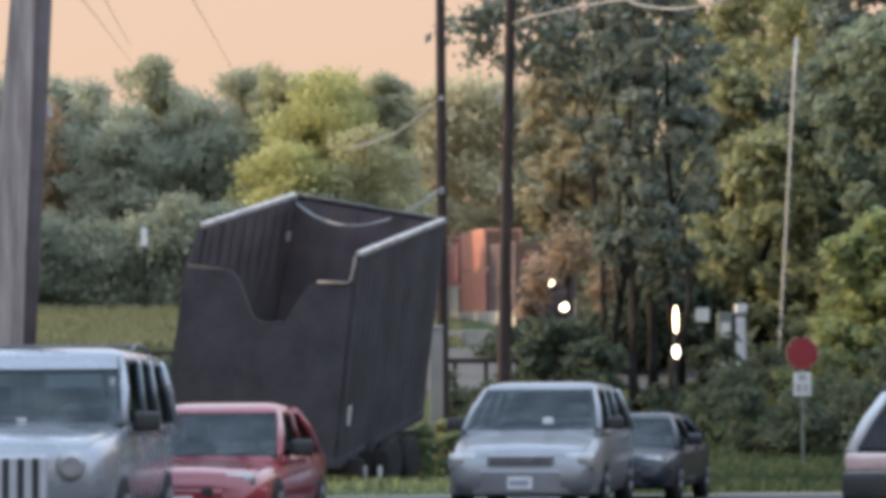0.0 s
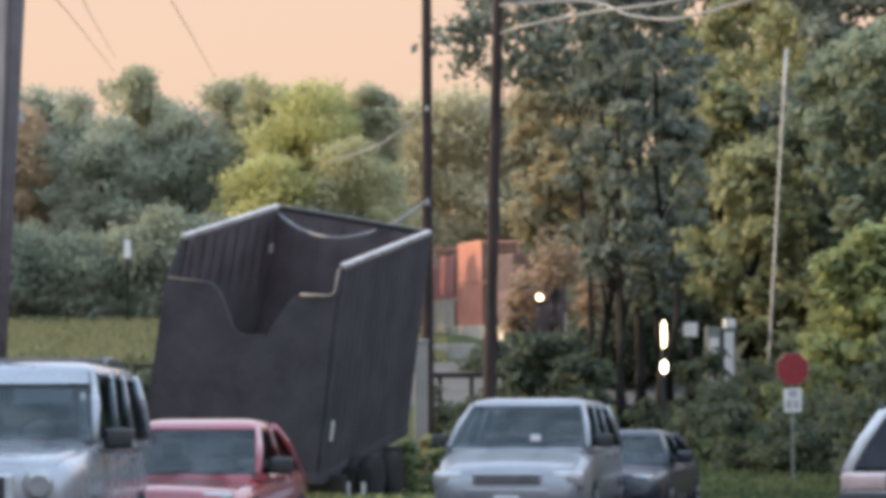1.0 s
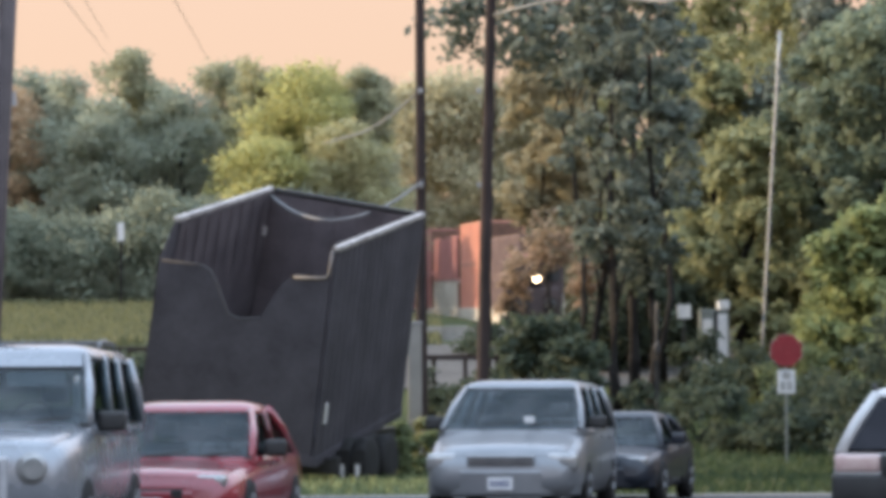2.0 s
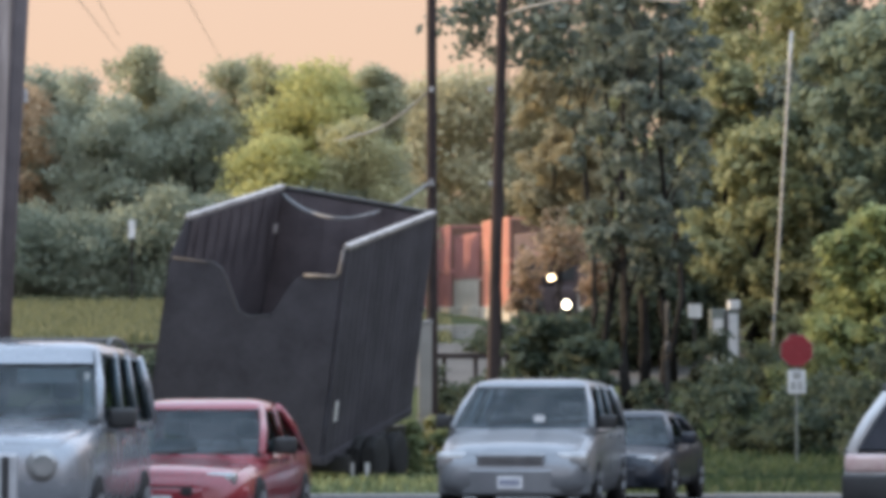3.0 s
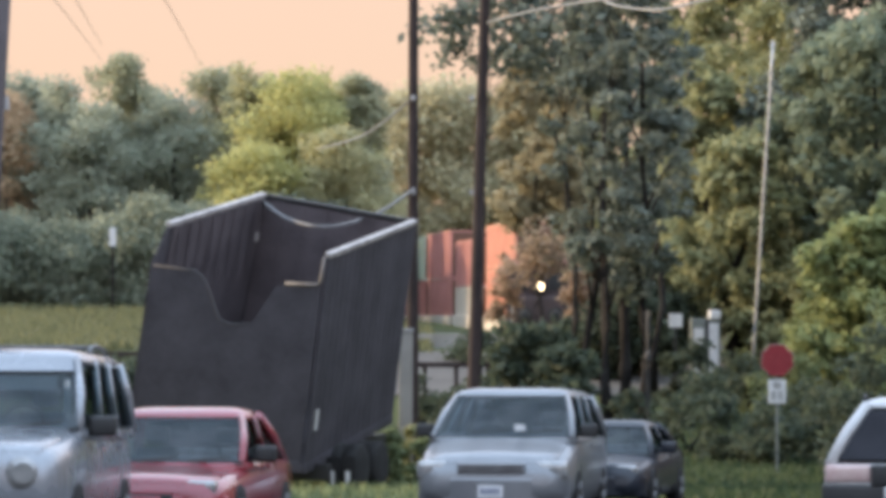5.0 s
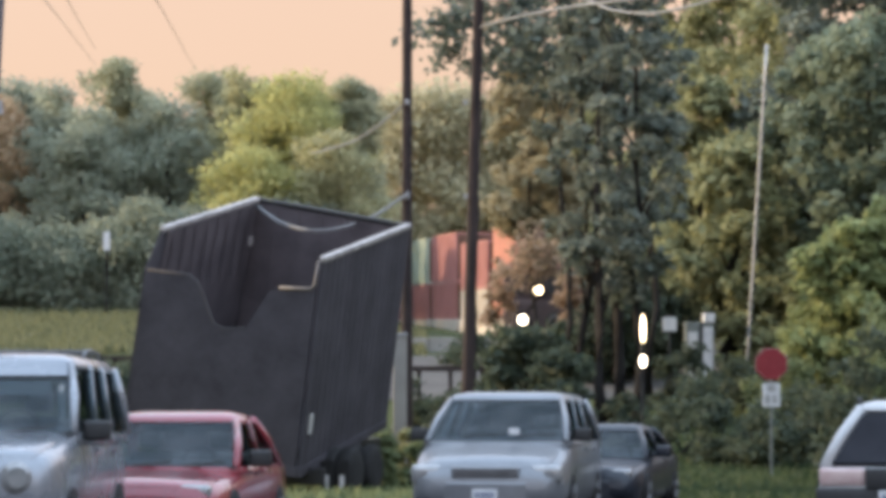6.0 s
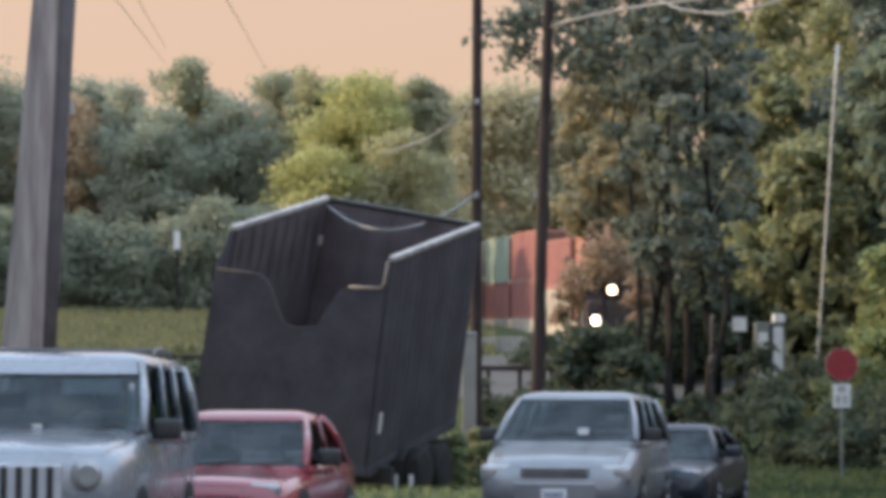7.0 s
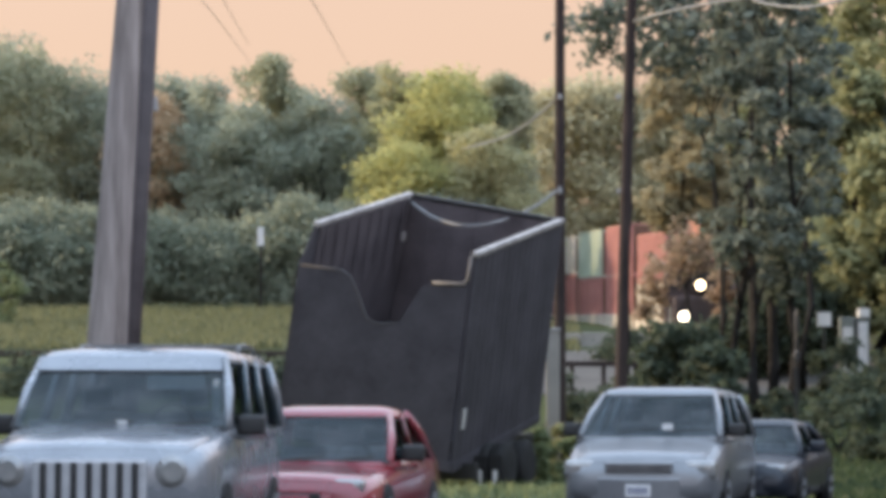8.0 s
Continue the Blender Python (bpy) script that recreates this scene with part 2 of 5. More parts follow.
    M["cont_cream"] = material("cont_cream", (0.48, 0.42, 0.35), (0.62, 0.56, 0.48), 0.6, 0, 0.8, 9, 0.2)
    M["loco_dark"] = material("loco_dark", (0.05, 0.034, 0.034), (0.095, 0.065, 0.064), 0.7, 0, 0.8, 9, 0.2)
    M["cont_maroon"] = material("cont_maroon", (0.13, 0.085, 0.085), (0.22, 0.15, 0.145), 0.7, 0, 0.8, 9, 0.2)
    M["rust"] = material("rust", (0.10, 0.055, 0.04), (0.2, 0.11, 0.075), 0.85, 0.1, 2, 20, 0.3)
    M["lamp_head"] = glow("lamp_head", (1.0, 0.77, 0.48), 9)
    M["lamp_low"] = glow("lamp_low", (1.0, 0.86, 0.66), 8)


make_materials()


# ---- mesh helpers ----
def link_mesh(name, verts, faces, mat, parent=None, label="", smooth=False):
    me = bpy.data.meshes.new(name)
    me.from_pydata([tuple(v) for v in verts], [], [tuple(f) for f in faces])
    me.materials.append(mat)
    if smooth:
        me.polygons.foreach_set("use_smooth", [True] * len(me.polygons))
    me.update()
    ob = new(name, me)
    ob.parent = parent
    if label:
        tagged(ob, label)
    return ob


def part(name, bm, mat, parent=None, label="", smooth=False):
    bmesh.ops.recalc_face_normals(bm, faces=bm.faces)
    me = bpy.data.meshes.new(name)
    bm.to_mesh(me)
    bm.free()
    me.materials.append(mat)
    if smooth:
        me.polygons.foreach_set("use_smooth", [True] * len(me.polygons))
    ob = new(name, me)
    ob.parent = parent
    if label:
        tagged(ob, label)
    return ob


def thing(name, m, label, category, group="", kind=""):
    ob = new(name)
    ob.matrix_basis = m
    ob.empty_display_size = 0.2
    return tagged(ob, label, category, group, kind)


def box(bm, lo, hi, bevel=0.0, m=None):
    c = [(a + b) / 2 for a, b in zip(lo, hi)]
    s = [abs(b - a) for a, b in zip(lo, hi)]
    r = bmesh.ops.create_cube(bm, size=1.0, matrix=(m or Matrix()) @ Matrix.Translation(c) @ Matrix.Diagonal((*s, 1)))
    if bevel:
        ed = list({e for v in r["verts"] for e in v.link_edges})
        bmesh.ops.bevel(bm, geom=ed, offset=bevel, segments=2, affect="EDGES", profile=0.6)
    return bm


def rod(bm, a, b, r0, r1=None, n=10, cap=True):
    """A tapered round bar from a to b."""
    a, b = Vector(a), Vector(b)
    r1 = r0 if r1 is None else r1
    q = (b - a).to_track_quat("Z", "Y").to_matrix().to_4x4()
    bmesh.ops.create_cone(bm, cap_ends=cap, segments=n, radius1=r0, radius2=r1, depth=(b - a).length,
                          matrix=Matrix.Translation((a + b) / 2) @ q)
    return bm


def tube(bm, pts, radii, n=7):
    """A round tube along points."""
    rings = []
    pts = [Vector(p) for p in pts]
    for i, p in enumerate(pts):
        d = (pts[min(i + 1, len(pts) - 1)] - pts[max(i - 1, 0)]).normalized()
        q = d.to_track_quat("Z", "Y")
        r = radii[i] if hasattr(radii, "__len__") else radii
        rings.append([bm.verts.new(p + q @ Vector((r * math.cos(k * math.tau / n), r * math.sin(k * math.tau / n), 0))) for k in range(n)])
    for u, v in zip(rings, rings[1:]):
        for k in range(n):
            bm.faces.new((u[k], u[(k + 1) % n], v[(k + 1) % n], v[k]))
    bm.faces.new(rings[0][::-1])
    bm.faces.new(rings[-1])
    return bm


def loft(bm, rings, cap=True):
    vs = [[bm.verts.new(p) for p in r] for r in rings]
    n = len(vs[0])
    for u, v in zip(vs, vs[1:]):
        for k in range(n):
            bm.faces.new((u[k], u[(k + 1) % n], v[(k + 1) % n], v[k]))
    if cap:
        bm.faces.new(vs[0][::-1])
        bm.faces.new(vs[-1])
    return bm


def slab(bm, quad, out, thick):
    """A thin plate on four corners, pushed out along a normal."""
    out = Vector(out)
    q = [Vector(p) for p in quad]
    lo = [bm.verts.new(p - out * thick * 0.5) for p in q]
    hi = [bm.verts.new(p + out * thick * 0.5) for p in q]
    n = len(q)
    bm.faces.new(hi)
    bm.faces.new(lo[::-1])
    for k in range(n):
        bm.faces.new((lo[k], lo[(k + 1) % n], hi[(k + 1) % n], hi[k]))
    return bm


# ---- ground ----
def smooth(a, b, x):
    t = min(1, max(0, (x - a) / (b - a)))
    return t * t * (3 - 2 * t)


def ground_z(x, y):
    z = 2.45 - 0.0378 * min(max(y, -40), 62)
    z += 2.3 * smooth(66, 104, y)
    left = 1 - smooth(-14, 6, x - 0.02 * y)
    z += left * 1.62 * smooth(100, 150, y)
    z += 0.10 * noise.noise(Vector((x * 0.08, y * 0.08, 0))) * smooth(54, 64, y) * 2
    return z


def build_ground():
    xs = sorted({*np.linspace(-60, 60, 81).round(2), *np.linspace(-1500, 1500, 31).round(1)})
    ys = sorted({*np.linspace(-60, 240, 151).round(2), *np.linspace(-1500, 3000, 46).round(1)})
    verts = [(x, y, ground_z(x, y)) for y in ys for x in xs]
    n = len(xs)
    faces = [(j * n + i, j * n + i + 1, (j + 1) * n + i + 1, (j + 1) * n + i) for j in range(len(ys) - 1) for i in range(n - 1)]
    tagged(link_mesh("ground", verts, faces, M["grass"], smooth=True), "uneven grass ground rising to a field", "ground", kind="structure")
    ys = np.linspace(-50, 45.3, 53)
    xs = np.linspace(-40, 40, 41)
    n = len(xs)
    top = [(x, y, ground_z(x, y) + 0.02) for y in ys for x in xs]
    faces = [(j * n + i, j * n + i + 1, (j + 1) * n + i + 1, (j + 1) * n + i) for j in range(len(ys) - 1) for i in range(n - 1)]
    tagged(link_mesh("parking_lot", top, faces, M["asphalt"], smooth=True), "worn grey asphalt parking lot sloping gently down", "parking lot", kind="structure")
    z = ground_z(0, 45.4)
    kerb = tagged(part("kerb", box(bmesh.new(), (-40, 45.33, z - 0.3), (40, 45.44, z + 0.02)), M["concrete"]), "pale concrete kerb along the lot edge", "kerb", kind="structure")
    stone = None
    for i in range(40):
        if stone is None:
            stone = part("kerb_stone", box(bmesh.new(), (-0.99, -0.08, -0.1), (0.99, 0.08, 0.035), 0.02), M["concrete"], kerb)
            ob = stone
        else:
            ob = new("kerb_stone", stone.data)
            ob.parent = kerb
        ob.matrix_basis = Matrix.Translation((-39 + i * 2, 45.38, z + 0.004 * (i % 3)))


def build_light_blockers():
    # unseen walls, added to block low sun and bright sky from the cars
    bm = bmesh.new()
    box(bm, (-13.4, -25.0, -1.0), (-13.0, 50.0, 10.5), 0.02)
    tagged(part("blocker_west", bm, M["concrete"]), "unseen wall added to keep sun and sky off the cars", "wall", kind="structure")
    bm = box(bmesh.new(), (14.0, -25.0, -1.0), (14.4, 62.0, 9.0), 0.02)
    tagged(part("blocker_east", bm, M["wall_dull"]), "unseen wall added to keep sun and sky off the cars", "wall", kind="structure")
    bm = box(bmesh.new(), (26.0, 40.0, -1.0), (26.4, 155.0, 13.0), 0.02)
    tagged(part("blocker_far_east", bm, M["wall_dull"]), "unseen dull wall added to darken reflections on the cars", "wall", kind="structure")
    bm = box(bmesh.new(), (-13.0, -25.4, -1.0), (14.0, -25.0, 11.0), 0.02)
    tagged(part("blocker_south", bm, M["concrete"]), "unseen wall added behind the eye to dim the car fronts", "wall", kind="structure")


build_ground()
build_light_blockers()


# ---- trees ----
def leaf_cloud(rng, centres, radii, count, size):
    """Leaf quads scattered in lumpy clumps; arrays of corners."""
    per = np.maximum(1, (count * radii ** 2 / np.sum(radii ** 2)).astype(int))
    c = np.repeat(centres, per, axis=0)
    r = np.repeat(radii, per)
    n = len(c)
    d = rng.normal(size=(n, 3))
    d /= np.linalg.norm(d, axis=1)[:, None]
    p = c + d * (r * np.minimum(1.35, np.abs(rng.normal(0.82, 0.24, n))))[:, None] * np.array([1.1, 1.1, 0.75])
    nrm = d * 0.55 + rng.normal(size=(n, 3)) * 0.65 + np.array([0, 0, 0.45])
    nrm /= np.linalg.norm(nrm, axis=1)[:, None]
    u = np.cross(nrm, rng.normal(size=(n, 3)))
    u /= np.linalg.norm(u, axis=1)[:, None]
    v = np.cross(nrm, u)
    s = size * rng.uniform(0.55, 1.4, n)[:, None]
    quad = np.stack([p - u * s, p - v * s * 0.55, p + u * s, p + v * s * 0.55], axis=1)
    return quad.reshape(-1, 3)


def leaf_mesh(name, quads, mat, parent=None):
    n = len(quads) // 4
    me = bpy.data.meshes.new(name)
    me.vertices.add(n * 4)
    me.vertices.foreach_set("co", quads.ravel())
    me.loops.add(n * 4)
    me.loops.foreach_set("vertex_index", np.arange(n * 4, dtype=np.int32))
    me.polygons.add(n)
    me.polygons.foreach_set("loop_start", np.arange(0, n * 4, 4, dtype=np.int32))
    me.update(calc_edges=True)
    me.materials.append(mat)
    ob = new(name, me)
    ob.parent = parent
    return ob


def tree(name, x, y, height, width, base, leaf, label, seed, leaves=6000, size=0.22, trunk=0.2, lean=0.0, clumps=34, spread=0.85, group="", puff=(0.10, 0.21)):
    """Trunk, limbs and a crown of many leaves; base: the height at which the crown begins."""
    rng = np.random.default_rng(seed)
    z = ground_z(x, y)
    t = thing(name, pose(x, y, z - 0.1), label, "tree", group)
    bm = bmesh.new()
    top = height * 0.9
    pts, rad = [], []
    wob = rng.normal(size=(9, 2)) * 0.12
    for i in range(9):
        h = top * i / 8
        pts.append((wob[i, 0] * (i > 0) + lean * h, wob[i, 1] * (i > 0), h))
        rad.append(trunk * (1 - 0.85 * i / 8) * (1.35 if i == 0 else 1))
    tube(bm, pts, rad, 8)
    part("trunk", bm, M["bark"], t, smooth=True)
    cs, rs = [], []
    for i in range(clumps):
        k = (i + 0.5) / clumps
        h = base + (height - base) * k
        w = width * 0.5 * (math.sin(math.pi * (0.16 + 0.80 * k)) ** 0.7) * rng.uniform(0.35, 1.05) * spread
        a = rng.uniform(0, math.tau)
        cs.append((math.cos(a) * w + lean * h, math.sin(a) * w, h + rng.normal() * 0.25))
        rs.append(width * rng.uniform(*puff))
    cs, rs = np.array(cs), np.array(rs)
    for i in range(0, clumps, max(2, clumps // 9)):
        c = cs[i]
        h0 = max(base * 0.55, c[2] - np.hypot(c[0], c[1]) * 0.9 - 0.6)
        k = min(1, h0 / top)
        a = Vector((lean * h0, 0, h0))
        mid = a.lerp(Vector(c), 0.55) + Vector((0, 0, 0.25))
        r = trunk * (1 - 0.8 * k) * 0.5
        part("limb", tube(bmesh.new(), (a, mid, Vector(c)), (r, r * 0.6, r * 0.2), 5), M["bark"], t, smooth=True)
    leaf_mesh("crown", leaf_cloud(rng, cs, rs, leaves, size), M[leaf], t)
    return t


def px(x, y, d):
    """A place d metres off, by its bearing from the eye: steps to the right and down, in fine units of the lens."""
    f = 784 / math.tan(radians(8.5))
    return (x - 784) / f * d, d, EYE[2] + (563 - y) / f * d


def build_trees():
    # far wood behind the field: place across, depth, top, width, foliage
    far = [
        (-330, 150, 75, 8, "leaf_mid"), (-230, 156, 70, 8, "leaf_dark"), (-190, 150, 95, 7, "leaf_mid"), (-90, 152, 145, 7, "leaf_dark"), (-20, 156, 150, 7, "leaf_dark"),
        (30, 150, 180, 6, "leaf_rust"), (75, 156, 150, 6, "leaf_dark"), (135, 150, 165, 6, "leaf_dark"),
        (228, 152, 100, 5, "leaf_mid"), (180, 147, 200, 6, "leaf_dark"), (285, 156, 165, 6, "leaf_dark"), (330, 150, 185, 6, "leaf_dark"),
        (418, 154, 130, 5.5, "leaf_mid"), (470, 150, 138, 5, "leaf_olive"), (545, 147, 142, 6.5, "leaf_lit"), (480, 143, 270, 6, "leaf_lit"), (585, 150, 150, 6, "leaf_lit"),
        (632, 152, 150, 4.5, "leaf_olive"), (655, 150, 140, 4, "leaf_mid"), (620, 144, 250, 6, "leaf_olive"),
    ]
    for i, (x, d, y, w, leaf) in enumerate(far):
        X, Y, Z = px(x, y, d)
        g = ground_z(X, Y)
        word = {"leaf_mid": "green", "leaf_dark": "dark green", "leaf_lit": "bright yellow-green", "leaf_olive": "olive green", "leaf_rust": "rust-tinged"}[leaf]
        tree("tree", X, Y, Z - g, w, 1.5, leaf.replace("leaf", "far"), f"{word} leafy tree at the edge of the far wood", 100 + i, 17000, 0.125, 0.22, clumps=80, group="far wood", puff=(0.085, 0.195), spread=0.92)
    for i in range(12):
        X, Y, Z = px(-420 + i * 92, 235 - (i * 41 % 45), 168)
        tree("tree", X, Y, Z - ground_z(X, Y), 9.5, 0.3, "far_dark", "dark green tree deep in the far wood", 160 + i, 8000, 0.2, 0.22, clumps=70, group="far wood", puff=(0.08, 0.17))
    # hidden trees on the sunny side of the freight track, added to shade the wagons
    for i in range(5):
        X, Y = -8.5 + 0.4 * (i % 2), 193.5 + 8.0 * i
        tree("tree", X, Y, 11.2 - ground_z(X, Y) + 1.5 * (i % 3), 9.0, 0.5, "far_mid", "hidden tree added to shade the freight wagons", 190 + i, 6000, 0.3, 0.25, clumps=80, group="far wood", puff=(0.09, 0.17))
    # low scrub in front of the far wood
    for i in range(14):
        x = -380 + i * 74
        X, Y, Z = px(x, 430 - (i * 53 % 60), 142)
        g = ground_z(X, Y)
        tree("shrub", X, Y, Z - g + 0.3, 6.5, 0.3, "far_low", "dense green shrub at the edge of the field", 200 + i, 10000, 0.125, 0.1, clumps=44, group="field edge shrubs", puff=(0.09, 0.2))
    # tall roadside trees
    near = [
        (872, 84, -60, 4.2, 9.6, "leaf_dark", 0.06, 1900, 0.02), (1052, 82, -60, 2.6, 9.0, "leaf_dark", 0.12, 900, -0.06), (1070, 80, -90, 2.3, 4.6, "leaf_dark", 0.15, 1700, 0), (1100, 78, -120, 2.5, 4.2, "leaf_dark", 0.16, 2000, 0), (1130, 82, -120, 2.6, 3.6, "leaf_dark", 0.19, 2200, 0),
        (1158, 79, -110, 2.3, 3.6, "leaf_dark", 0.17, 1900, 0), (1180, 86, -40, 2.4, 5.0, "leaf_dark", 0.13, 1500, 0),
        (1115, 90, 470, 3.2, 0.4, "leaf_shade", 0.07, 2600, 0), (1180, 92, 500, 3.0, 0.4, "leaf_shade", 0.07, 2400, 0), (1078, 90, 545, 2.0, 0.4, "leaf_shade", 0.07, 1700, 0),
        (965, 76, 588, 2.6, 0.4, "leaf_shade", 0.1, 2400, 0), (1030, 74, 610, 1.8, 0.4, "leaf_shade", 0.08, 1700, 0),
    ]
    for i, (x, d, y, w, base, leaf, tr, n, lean) in enumerate(near):
        X, Y, Z = px(x, y, d)
        g = ground_z(X, Y)
        tree("tree", X, Y, Z - g, w, base, leaf, "tall slim tree with dark thin foliage beside the road", 300 + i, n, 0.15, tr, lean, clumps=52, group="roadside trees", puff=(0.08, 0.17), spread=1.0)
    # brownish trees in front of the tracks
    for i, (x, y, low, w, n) in enumerate(((948, 105, 395, 3.7, 9000), (1015, 300, 470, 2.4, 3500))):
        X, Y, Z = px(x, y, 112)
        g = ground_z(X, Y)
        tree("tree", X + 0.9, Y, Z - g, w, px(x, low, 112)[2] - g, "leaf_brown", "brownish olive tree with a round crown before the tracks", 640 + i, n, 0.13, 0.08, -0.08, clumps=60, group="trees before the tracks", puff=(0.08, 0.17))
    # wood beyond the tracks
    for i, (x, y) in enumerate(((715, 175), (775, 160), (835, 150), (900, 185), (965, 190), (1030, 120))):
        X, Y, Z = px(x, y, 222)
        tree("tree", X, Y, Z - ground_z(X, Y), 10.5, 1.0, "far_pale", "olive tree beyond the freight tracks, paled to suggest haze", 720 + i, 14000, 0.2, 0.25, clumps=90, group="wood beyond the tracks", puff=(0.085, 0.195), spread=0.95)
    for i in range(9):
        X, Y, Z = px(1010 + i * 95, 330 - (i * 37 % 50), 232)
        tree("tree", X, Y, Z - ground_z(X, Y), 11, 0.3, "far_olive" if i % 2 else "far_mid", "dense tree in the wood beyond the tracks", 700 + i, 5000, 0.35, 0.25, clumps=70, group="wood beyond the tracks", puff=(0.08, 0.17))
    back = [
        (1130, 122, 50, 5, 2, "leaf_olive"), (1050, 128, 60, 4.5, 5, "leaf_brown"),
        (1240, 112, -90, 5, 2, "leaf_olive"), (1330, 108, -90, 5, 2, "leaf_olive"), (1420, 104, -60, 6, 2, "leaf_olive"), (1500, 100, -120, 6, 2, "leaf_dark"), (1590, 98, -120, 6, 2, "leaf_dark"), (1700, 98, -120, 6, 2, "leaf_deep"),
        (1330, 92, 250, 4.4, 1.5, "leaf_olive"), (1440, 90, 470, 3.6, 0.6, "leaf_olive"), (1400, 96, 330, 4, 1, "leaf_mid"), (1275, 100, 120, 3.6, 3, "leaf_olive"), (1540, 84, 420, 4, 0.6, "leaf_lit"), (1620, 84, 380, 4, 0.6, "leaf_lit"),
        (1480, 94, 60, 4.4, 3, "leaf_deep"), (1570, 90, 40, 4.6, 3, "leaf_deep"), (1800, 95, -100, 6, 2, "leaf_mid"),
    ]
    for i, (x, d, y, w, base, leaf) in enumerate(back):
        X, Y, Z = px(x, y, d)
        g = ground_z(X, Y)
        word = {"leaf_mid": "green", "leaf_deep": "deep green", "leaf_lit": "yellow-green", "leaf_olive": "olive green", "leaf_brown": "brownish olive", "leaf_dark": "dark green"}[leaf]
        tree("tree", X, Y, Z - g, w, base, leaf, f"{word} broad tree behind the roadside row", 400 + i, 8000, 0.17, 0.2, clumps=80, group="second row of trees", puff=(0.06, 0.15), spread=0.95)


build_trees()


# ---- tipped trailer ----
def build_trailer():
    W, L, H, T = 3.18, 4.88, 3.88, 0.06
    m = Matrix.Translation((-2.292, 54.0, 0.916)) @ Euler((radians(9.04), radians(10.08), radians(-16.84))).to_matrix().to_4x4()
    t = thing("tipper_trailer", m, "tall black steel tipper trailer body leaning on its wheels", "trailer")
    bm = bmesh.new()
    slab(bm, [(0, 0, 0), (0, L, 0), (0, L, H), (0, 0, H)], (1, 0, 0), T)
    part("side_wall", bm, M["box_steel"], t)
    bm = bmesh.new()
    slab(bm, [(-W - 0.31, 0, 0), (-W - 0.31, L, 0), (-W, L, H), (-W, 0.1, H), (-W - 0.2, 0, H - 0.72)], (-1, 0, 0), T)
    part("side_wall", bm, M["box_steel"], t)
    bm = bmesh.new()
    slab(bm, [(-W - 0.33, L, 0), (-T, L, 0), (-T, L, H), (-W - 0.02, L, H)], (0, 1, 0), T)
    part("front_wall", bm, M["box_steel"], t)
    # torn end panel with a notch
    prof = [(-W - 0.31 + T, 0), (-T, 0), (-T, H - 0.02), (-0.08, H - 0.45), (-0.16, H - 0.55), (-0.75, H - 0.62), (-0.95, H - 0.74), (-1.32, H - 1.48), (-1.75, H - 1.57), (-1.95, H - 1.5),
            (-2.2, H - 1.02), (-2.36, H - 0.78), (-2.55, H - 0.70), (-W - 0.17, H - 0.74)]
    bm = bmesh.new()
    slab(bm, [(x, 0, z) for x, z in prof], (0, -1, 0), T)
    part("tailgate", bm, M["box_steel"], t, "black tailgate torn open in a deep notch")
    bm = bmesh.new()
    slab(bm, [(-W - 0.27, T, 0.0), (-T, T, 0.0), (-T, L - T, 0.0), (-W - 0.27, L - T, 0.0)], (0, 0, 1), T)
    part("bed", bm, M["box_steel"], t)
    for a, b in (((0, -0.03, H + 0.03), (0, L, H + 0.03)), ((-W, 0.1, H + 0.03), (-W, L, H + 0.03))):
        bm = bmesh.new()
        box(bm, (a[0] - 0.06, a[1], a[2] - 0.045), (b[0] + 0.06, b[1], b[2] + 0.045), 0.015)
        part("top_rail", bm, M["box_trim"], t, "pale worn metal top rail")
    bm = bmesh.new()
    box(bm, (-W + 0.08, L - 0.06, H - 0.03), (-0.08, L + 0.06, H + 0.06), 0.015)
    part("top_rail", bm, M["black_paint"], t)
    return t


build_trailer()


# ---- poles and cables ----
def pole(name, foot, top, r0, r1, mat, label):
    t = thing(name, Matrix.Translation(foot), label, "pole")
    f, e = Vector(foot), Vector(top)
    pts = [(e - f) * k / 10 for k in range(11)]
    part("shaft", tube(bmesh.new(), pts, [r0 + (r1 - r0) * k / 10 for k in range(11)], 20), M[mat], t, smooth=True)
    return t


def cable(label, pts, r, mat="cable"):
    """A cable through points, smoothed."""
    pts = [Vector(p) for p in pts]
    fine = []
    for i in range(len(pts) - 1):
        a, b, c, d = pts[max(i - 1, 0)], pts[i], pts[i + 1], pts[min(i + 2, len(pts) - 1)]
        for k in range(6):
            u = k / 6
            fine.append(0.5 * ((2 * b) + (c - a) * u + (2 * a - 5 * b + 4 * c - d) * u * u + (3 * b - a - 3 * c + d) * u ** 3))
    fine.append(pts[-1])
    return tagged(part("cable", tube(bmesh.new(), fine, r, 6), M[mat], smooth=True), label, "cable")


